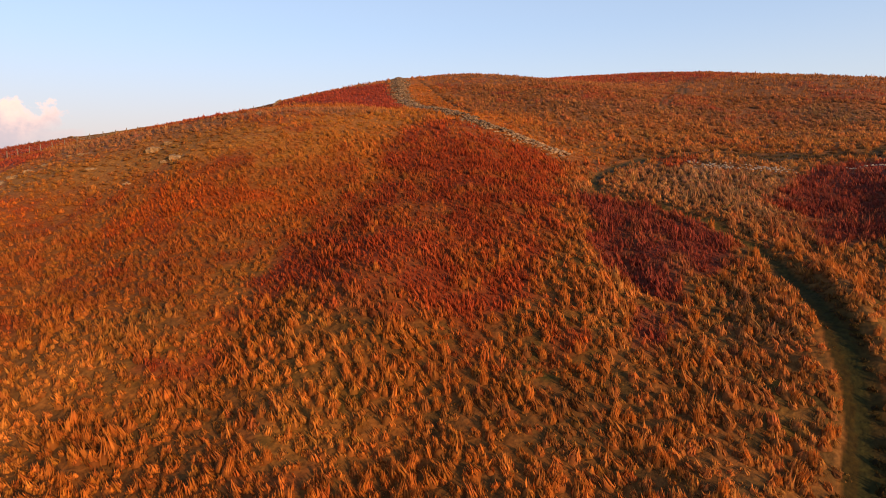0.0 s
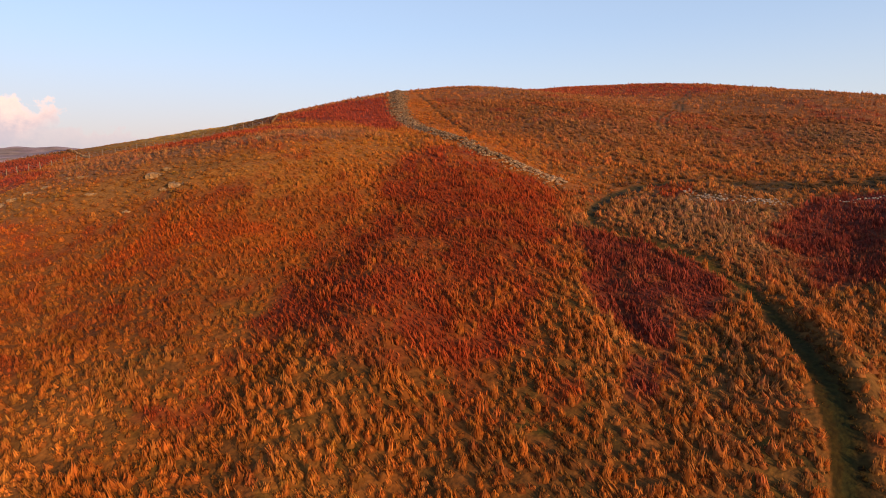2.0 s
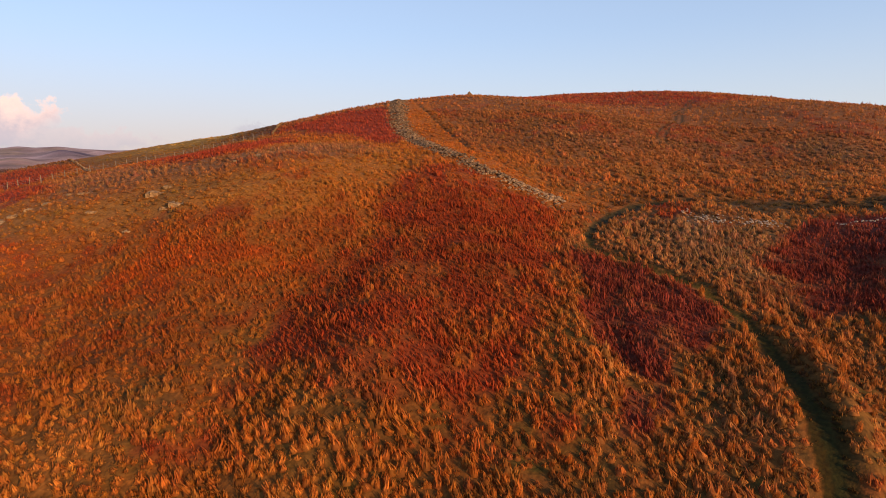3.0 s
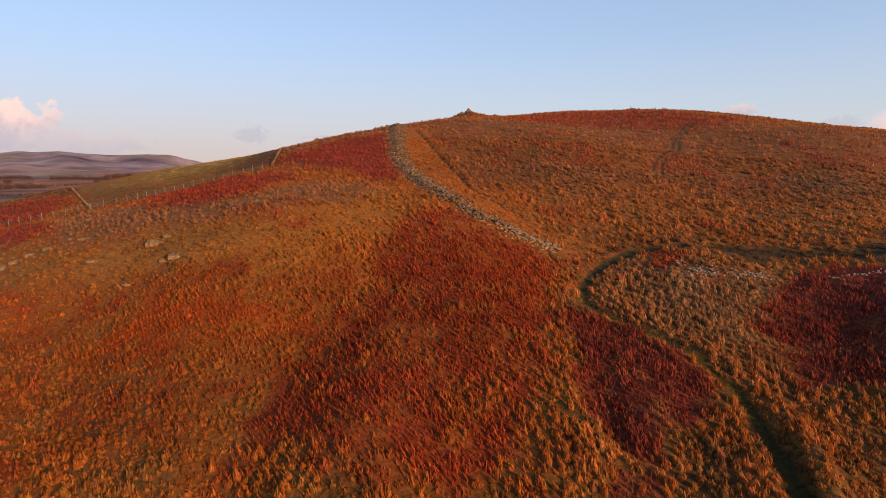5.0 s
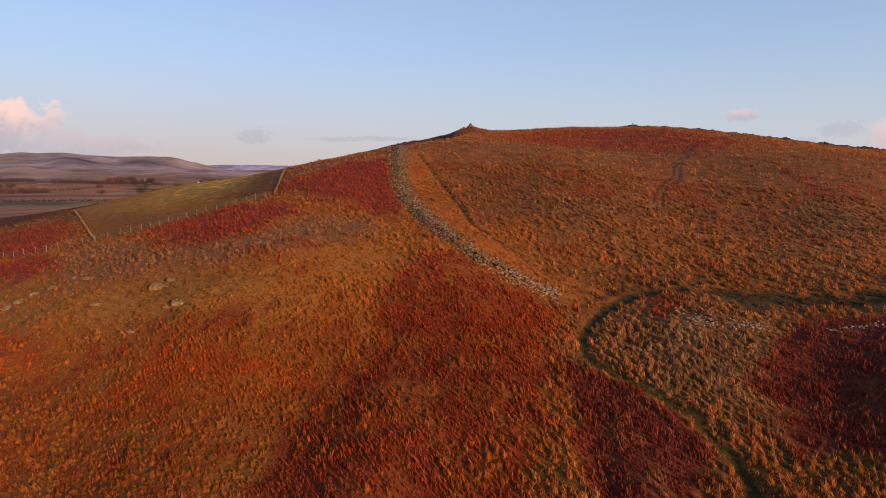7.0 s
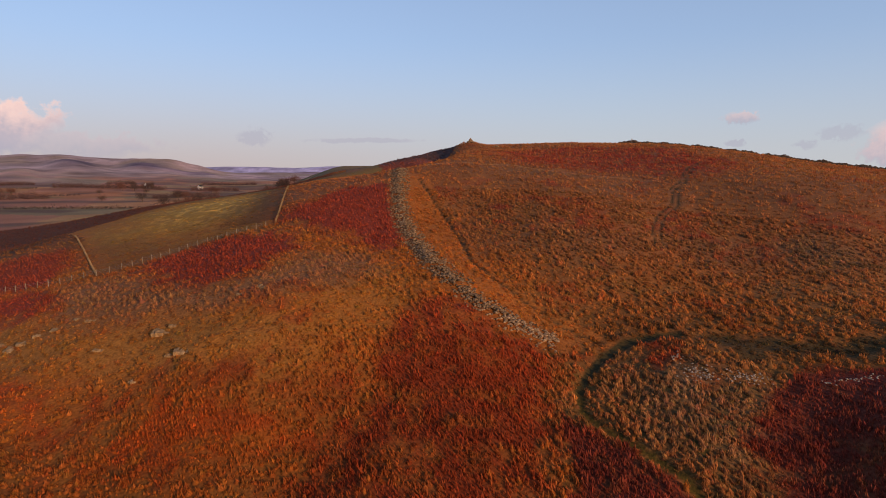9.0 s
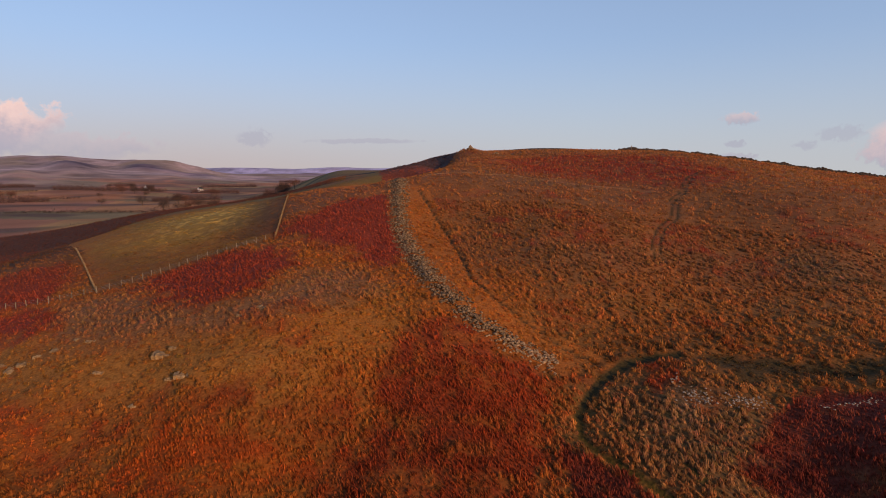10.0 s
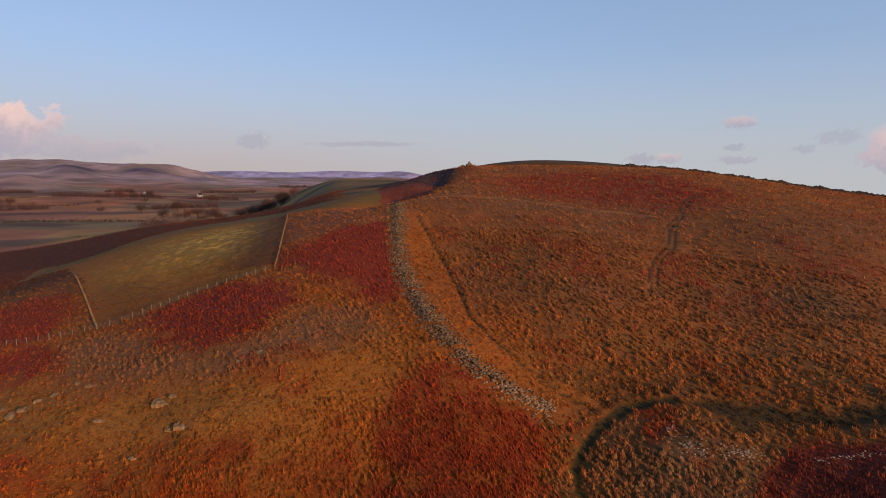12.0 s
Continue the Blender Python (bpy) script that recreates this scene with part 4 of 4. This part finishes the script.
def ledge(x, y, size, turn, seed):
    """An outcrop ledge: two or three split blocks whose tops run back into the turf and whose faces stand open."""
    rng = random.Random(seed)
    bm = bmesh.new()
    at = -size * 0.5
    while at < size * 0.5:
        w = size * rng.uniform(0.22, 0.5)
        h, d = size * rng.uniform(0.18, 0.32), size * rng.uniform(0.4, 0.65)
        m = (Matrix.Translation((at + w / 2, d * 0.3 + rng.uniform(-0.1, 0.1) * size, rng.uniform(-0.04, 0.05) * size))
             @ Euler((rng.uniform(0.12, 0.42), rng.uniform(-0.16, 0.16), rng.uniform(-0.3, 0.3))).to_matrix().to_4x4() @ Matrix.Diagonal((w * 0.95, d, h, 1)))
        block = bmesh.new()
        bmesh.ops.create_cube(block, size=1.0)
        bmesh.ops.subdivide_edges(block, edges=block.edges[:], cuts=2, use_grid_fill=True)
        bmesh.ops.transform(block, matrix=m, verts=block.verts[:])
        for v in block.verts:
            v.co += Vector((rng.uniform(-1, 1), rng.uniform(-1, 1), rng.uniform(-1, 1))) * size * 0.028
        me = bpy.data.meshes.new("block")
        block.to_mesh(me)
        block.free()
        bm.from_mesh(me)
        bpy.data.meshes.remove(me)
        at += w
    ob = part("rock_ledge", bm, PALE_MAT)
    ob.matrix_world = Matrix.Translation((x, y, gz(x, y) + 0.03 * size)) @ Matrix.Rotation(turn, 4, "Z")
    return tagged(ob, "pale split rock ledge breaking through the turf", "rock", "outcrop rocks")


ROCKS = [
    (-30.3, 64.5, 2.0, 0.42, 0.3, 0.35), (-29.0, 65.0, 1.0, 0.5, 1.0, 0.2), (-26.2, 60.3, 1.7, 0.45, 0.6, 0.4), (-27.6, 60.6, 1.0, 0.5, 0.2, 0.3),
    (-50.4, 68.6, 1.6, 0.5, 0.1, 0.2), (-49.2, 69.2, 1.3, 0.6, 0.9, 0.2), (-51.6, 67.5, 1.5, 0.5, 2.0, 0.1), (-48.0, 70.2, 1.0, 0.5, 1.4, 0.3),
    (-30.5, 58.4, 0.9, 0.5, 0.4, 0.2), (-37.4, 64.2, 0.9, 0.6, 0.2, 0.4), (-46.0, 70.5, 1.1, 0.5, 0.7, 0.2), (-44.0, 72.0, 0.8, 0.5, 2.2, 0.2),
    (-21.0, 70.5, 1.2, 0.35, 0.2, 0.3), (-22.9, 69.0, 0.8, 0.45, 0.8, 0.2), (-41.8, 70.5, 0.9, 0.5, 0.4, 0.1), (-52.5, 70.4, 1.2, 0.5, 0.4, 0.1),
]
for k, (x, y, size, flat, turn, tilt) in enumerate(ROCKS):
    ledge(x, y, size * 1.05, (turn - 0.6) * 0.5, k + 1)

rng = random.Random(8)
spots = []
for cx, cy, wx, wy, n in ((27.3, 59.8, 1.3, 1.2, 80), (32.3, 59.5, 1.5, 0.8, 70), (43.0, 58.3, 2.8, 0.5, 40), (26.6, 63.6, 0.8, 0.9, 16)):
    for _ in range(n):
        x, y = rng.gauss(cx, wx * 0.7), rng.gauss(cy, wy * 0.7)
        spots.append((x, y, gz(x, y) + 0.16 + rng.uniform(0, 0.12), rng.uniform(0.12, 0.27), rng.uniform(0, 6), rng.uniform(-0.5, 0.5)))
tagged(heap("loose_stones", spots, WHITE_MAT), "pale loose stones strewn beside the wet hollow", "stones", kind="stuff")


def cairn(x, y, tall, wide, count, label):
    rng = random.Random(int(x * 10))
    foot = new("cairn")
    base = gz(x, y)
    foot.location = (x, y, base)
    bpy.context.view_layer.update()
    tagged(foot, label, "cairn", "summit cairns")
    for k in range(count):
        f = k / count
        rad = wide * (1 - f) * math.sqrt(rng.uniform(0.2, 1))
        a = rng.uniform(0, 6.28)
        px, py = x + rad * math.cos(a), y + rad * math.sin(a)
        place_stone(CAIRN_STONES[k % 8], (px, py, base + tall * f * (1 - 0.2 * rad / wide) + 0.1, rng.uniform(0.55, 0.95) * (1.05 - 0.5 * f), a, rng.uniform(-0.4, 0.4)), foot)


CAIRN_STONES = stone_meshes(STONE_MAT)
cairn(12.0, 240.0, 1.7, 1.9, 70, "pointed cairn of grey stones on the summit knoll")
cairn(22.0, 236.0, 0.9, 2.2, 45, "low spread heap of grey stones on the summit")


# ---- fence ----
def fence():
    rng = random.Random(3)
    foot = new("stock_fence")
    foot.location = (*FENCE[0], gz(*FENCE[0]))
    bpy.context.view_layer.update()
    tagged(foot, "grey timber post and wire fence below the pasture", "fence")
    back_to = foot.matrix_world.inverted()
    tops = []
    for p, heading in curve_points(FENCE, 1.7):
        bm = bmesh.new()
        h = rng.uniform(0.85, 1.08)
        bmesh.ops.create_cone(bm, cap_ends=True, segments=8, radius1=0.07, radius2=0.06, depth=h + 0.2, matrix=Matrix.Translation((0, 0, h / 2 - 0.1)))
        bmesh.ops.create_cone(bm, cap_ends=True, segments=8, radius1=0.06, radius2=0.02, depth=0.06, matrix=Matrix.Translation((0, 0, h + 0.03)))
        ob = part("post", bm, POST_MAT, foot)
        ob.matrix_parent_inverse = back_to
        z = gz(p.x, p.y)
        ob.matrix_world = Matrix.Translation((p.x, p.y, z)) @ Euler((rng.uniform(-0.09, 0.09), rng.uniform(-0.09, 0.09), 0)).to_matrix().to_4x4()
        tops.append(Vector((p.x, p.y, z)))
    for level in (0.35, 0.58, 0.8):
        bm = bmesh.new()
        for a, b in zip(tops[:-1], tops[1:]):
            a, b = a + Vector((0, 0, level)), b + Vector((0, 0, level))
            d = (b - a)
            bmesh.ops.create_cone(bm, cap_ends=False, segments=4, radius1=0.006, radius2=0.006, depth=d.length,
                                  matrix=Matrix.Translation((a + b) / 2) @ d.to_track_quat("Z", "Y").to_matrix().to_4x4())
        ob = part("wire", bm, WIRE_MAT, foot, "thin galvanised wire")
        ob.matrix_parent_inverse = back_to


fence()


def marker_post(x, y, tall):
    bm = bmesh.new()
    bmesh.ops.create_cone(bm, cap_ends=True, segments=8, radius1=0.14, radius2=0.1, depth=tall + 0.4, matrix=Matrix.Translation((0, 0, tall / 2 - 0.2)))
    box(bm, 0.5, 0.06, 0.22, (0, -0.1, tall - 0.25), 0.0, 0.015)
    ob = part("marker_post", bm, POST_MAT)
    ob.location = (x, y, gz(x, y))
    tagged(ob, "weathered wooden marker post with a small board", "post")


marker_post(75.0, 236.0, 2.0)

# ---- scrub and valley ----
def leaf_cloud(rng, spots, colour, size):
    n = len(spots)
    a, b = rng.standard_normal((n, 3)), rng.standard_normal((n, 3))
    a /= np.linalg.norm(a, axis=1)[:, None]
    b -= (a * b).sum(1)[:, None] * a
    b /= np.linalg.norm(b, axis=1)[:, None]
    s = (size * rng.uniform(0.6, 1.4, n))[:, None]
    v = np.stack([spots - a * s, spots + b * s * 0.8, spots + a * s], 1).reshape(-1, 3)
    k = np.arange(n)
    c = np.repeat(np.array(colour)[None] * rng.uniform(0.6, 1.4, (n, 1)), 3, axis=0)
    return v, np.stack([3 * k, 3 * k + 1, 3 * k + 2], 1), c


def thicket(name, lines, tall, gap, colour, label, seed, rows=2, width=0.35, count=16):
    rng = np.random.default_rng(seed)
    xs, ys = [], []
    for line in lines:
        for p, heading in curve_points(line, gap):
            for k in range(rows):
                off = (k - (rows - 1) / 2) * gap * 1.2 + rng.uniform(-0.5, 0.5) * gap
                xs.append(p.x - math.sin(heading) * off + rng.uniform(-0.4, 0.4) * gap)
                ys.append(p.y + math.cos(heading) * off)
    x, y = np.array(xs), np.array(ys)
    size = tall * rng.uniform(0.5, 1.2, len(x))
    ti = np.repeat(np.arange(len(x)), count)
    spots = np.stack([x, y, ground_z(x, y) + 0.45 * size], 1)[ti] + rng.standard_normal((len(ti), 3)) * size[ti, None] * np.array((0.34, 0.34, 0.27))
    v, t, c = leaf_cloud(rng, spots, colour, width)
    ob = sheet(name, v, t, SHRUB_MAT, c)
    return tagged(ob, label, "scrub", kind="stuff")


HEDGES = [[(-205, 330), (-160, 332), (-118, 318), (-84, 300)], [(-380, 420), (-300, 448), (-215, 455)], [(-560, 585), (-450, 600), (-390, 640)], [(-640, 720), (-520, 765)], [(-330, 330), (-345, 400), (-380, 470)]]
thicket("hedgerows", HEDGES, 2.2, 3.4, (0.07, 0.05, 0.042), "straggling dark hedgerows between the valley fields", 9, width=0.4, count=34)
WOODS = [[(-200, 405), (-160, 412), (-120, 416)], [(-300, 620), (-240, 640)], [(-520, 800), (-440, 850), (-400, 850)], [(-360, 860), (-300, 880)], [(-640, 520), (-590, 530)], [(-700, 900), (-640, 930)], [(-420, 1050), (-340, 1080)], [(-560, 1000), (-520, 1010)], [(-420, 560), (-400, 600)], [(-380, 1400), (-300, 1420)]]
thicket("copses", WOODS, 6.0, 6.0, (0.115, 0.066, 0.06), "bare brown copses in the valley", 19, rows=4, width=0.55, count=110)


def tree(tall, wide, colour, seed):
    """A bare-branched tree keeping some rusty leaf: tapered trunk, limbs and an uneven crown."""
    rng = np.random.default_rng(seed)
    foot = new("tree")
    bm = bmesh.new()
    bmesh.ops.create_cone(bm, cap_ends=True, segments=8, radius1=tall * 0.035, radius2=tall * 0.015, depth=tall * 0.6, matrix=Matrix.Translation((0, 0, tall * 0.28)))
    ends = []
    for k in range(9):
        start = Vector((0, 0, tall * rng.uniform(0.25, 0.55)))
        a = k * 2.4 + rng.uniform(-0.3, 0.3)
        end = start + Vector((math.cos(a) * wide * rng.uniform(0.22, 0.42), math.sin(a) * wide * rng.uniform(0.22, 0.42), tall * rng.uniform(0.15, 0.38)))
        d = end - start
        bmesh.ops.create_cone(bm, cap_ends=True, segments=6, radius1=tall * 0.014, radius2=tall * 0.004, depth=d.length, matrix=Matrix.Translation((start + end) / 2) @ d.to_track_quat("Z", "Y").to_matrix().to_4x4())
        ends.append(np.array(end))
    part("trunk", bm, BARK_MAT, foot)
    spots = np.concatenate([e + rng.standard_normal((260, 3)) * np.array((wide * 0.15, wide * 0.15, tall * 0.13)) - np.array((0, 0, tall * 0.08)) for e in ends])
    v, t, c = leaf_cloud(rng, spots, colour, tall * 0.022)
    crown = sheet("crown", v, t, SHRUB_MAT, c)
    crown.parent = foot
    return tagged(foot, "rusty autumn tree, nearly bare, in the valley", "tree", "valley trees")


TREE_KINDS = [tree(9, 9, (0.13, 0.055, 0.04), 1), tree(7, 7, (0.085, 0.05, 0.04), 2), tree(11, 9, (0.07, 0.045, 0.04), 3)]
rng = random.Random(21)
spots = []
for cx, cy, wx, wy, n in ((-140, 482, 13, 10, 14), (-182, 470, 24, 12, 16), (-330, 800, 60, 20, 8), (-420, 860, 50, 20, 6), (-260, 250, 18, 8, 4), (-480, 640, 60, 30, 6), (-270, 560, 30, 20, 6)):
    spots += [(rng.gauss(cx, wx), rng.gauss(cy, wy)) for _ in range(n)]
for k, (x, y) in enumerate(spots):
    m = Matrix.Translation((x, y, gz(x, y) - 0.1)) @ Matrix.Rotation(rng.uniform(0, 6.28), 4, "Z")
    if k < 3:
        TREE_KINDS[k].matrix_world = m
    else:
        copy_thing(TREE_KINDS[k % 3], m)


def cottage(x, y, long, deep, turn):
    foot = new("cottage")
    walls, roof, stack = bmesh.new(), bmesh.new(), bmesh.new()
    box(walls, long, deep, 5.0, (0, 0, 2.3))
    for sx in (-1, 1):
        vs = [walls.verts.new((sx * long / 2, a, b)) for a, b in ((-deep / 2, 4.8), (deep / 2, 4.8), (0, 7.2))]
        walls.faces.new(vs)
    for sy in (-1, 1):
        vs = [roof.verts.new(p) for p in ((-long / 2 - 0.3, sy * (deep / 2 + 0.35), 4.6), (long / 2 + 0.3, sy * (deep / 2 + 0.35), 4.6), (long / 2 + 0.3, 0, 7.4), (-long / 2 - 0.3, 0, 7.4))]
        face = roof.faces.new(vs)
        bmesh.ops.solidify(roof, geom=[face], thickness=0.15)
    for sx in (-1, 1):
        box(stack, 0.7, 0.7, 1.6, (sx * (long / 2 - 0.6), 0, 7.7), 0, 0.05)
    part("wall", walls, LIME_MAT, foot)
    part("roof", roof, SLATE_MAT, foot, "dark slate roof")
    part("chimney", stack, STONE_MAT, foot)
    for wx in (-0.3, 0, 0.3):
        for wz in (1.4, 3.7):
            bm = bmesh.new()
            box(bm, 0.9, 0.08, 1.1 if wx or wz > 2 else 2.0, (wx * long, -deep / 2 - 0.02, wz))
            part("window" if wx or wz > 2 else "door", bm, DARK_MAT, foot)
    foot.matrix_world = Matrix.Translation((x, y, gz(x, y))) @ Matrix.Rotation(turn, 4, "Z")
    tagged(foot, "white limewashed cottage with a slate roof in the valley", "house", "valley cottages")


cottage(-436, 880, 7, 5.5, 1.3)
cottage(-366, 900, 6.5, 5, 1.1)

# ---- the nearest stones of the fallen wall ----
WALL_STONES = stone_meshes(STONE_MAT)
for k, spot in enumerate(wall_spots[:280]):
    place_stone(WALL_STONES[k % 8], spot, ruin)
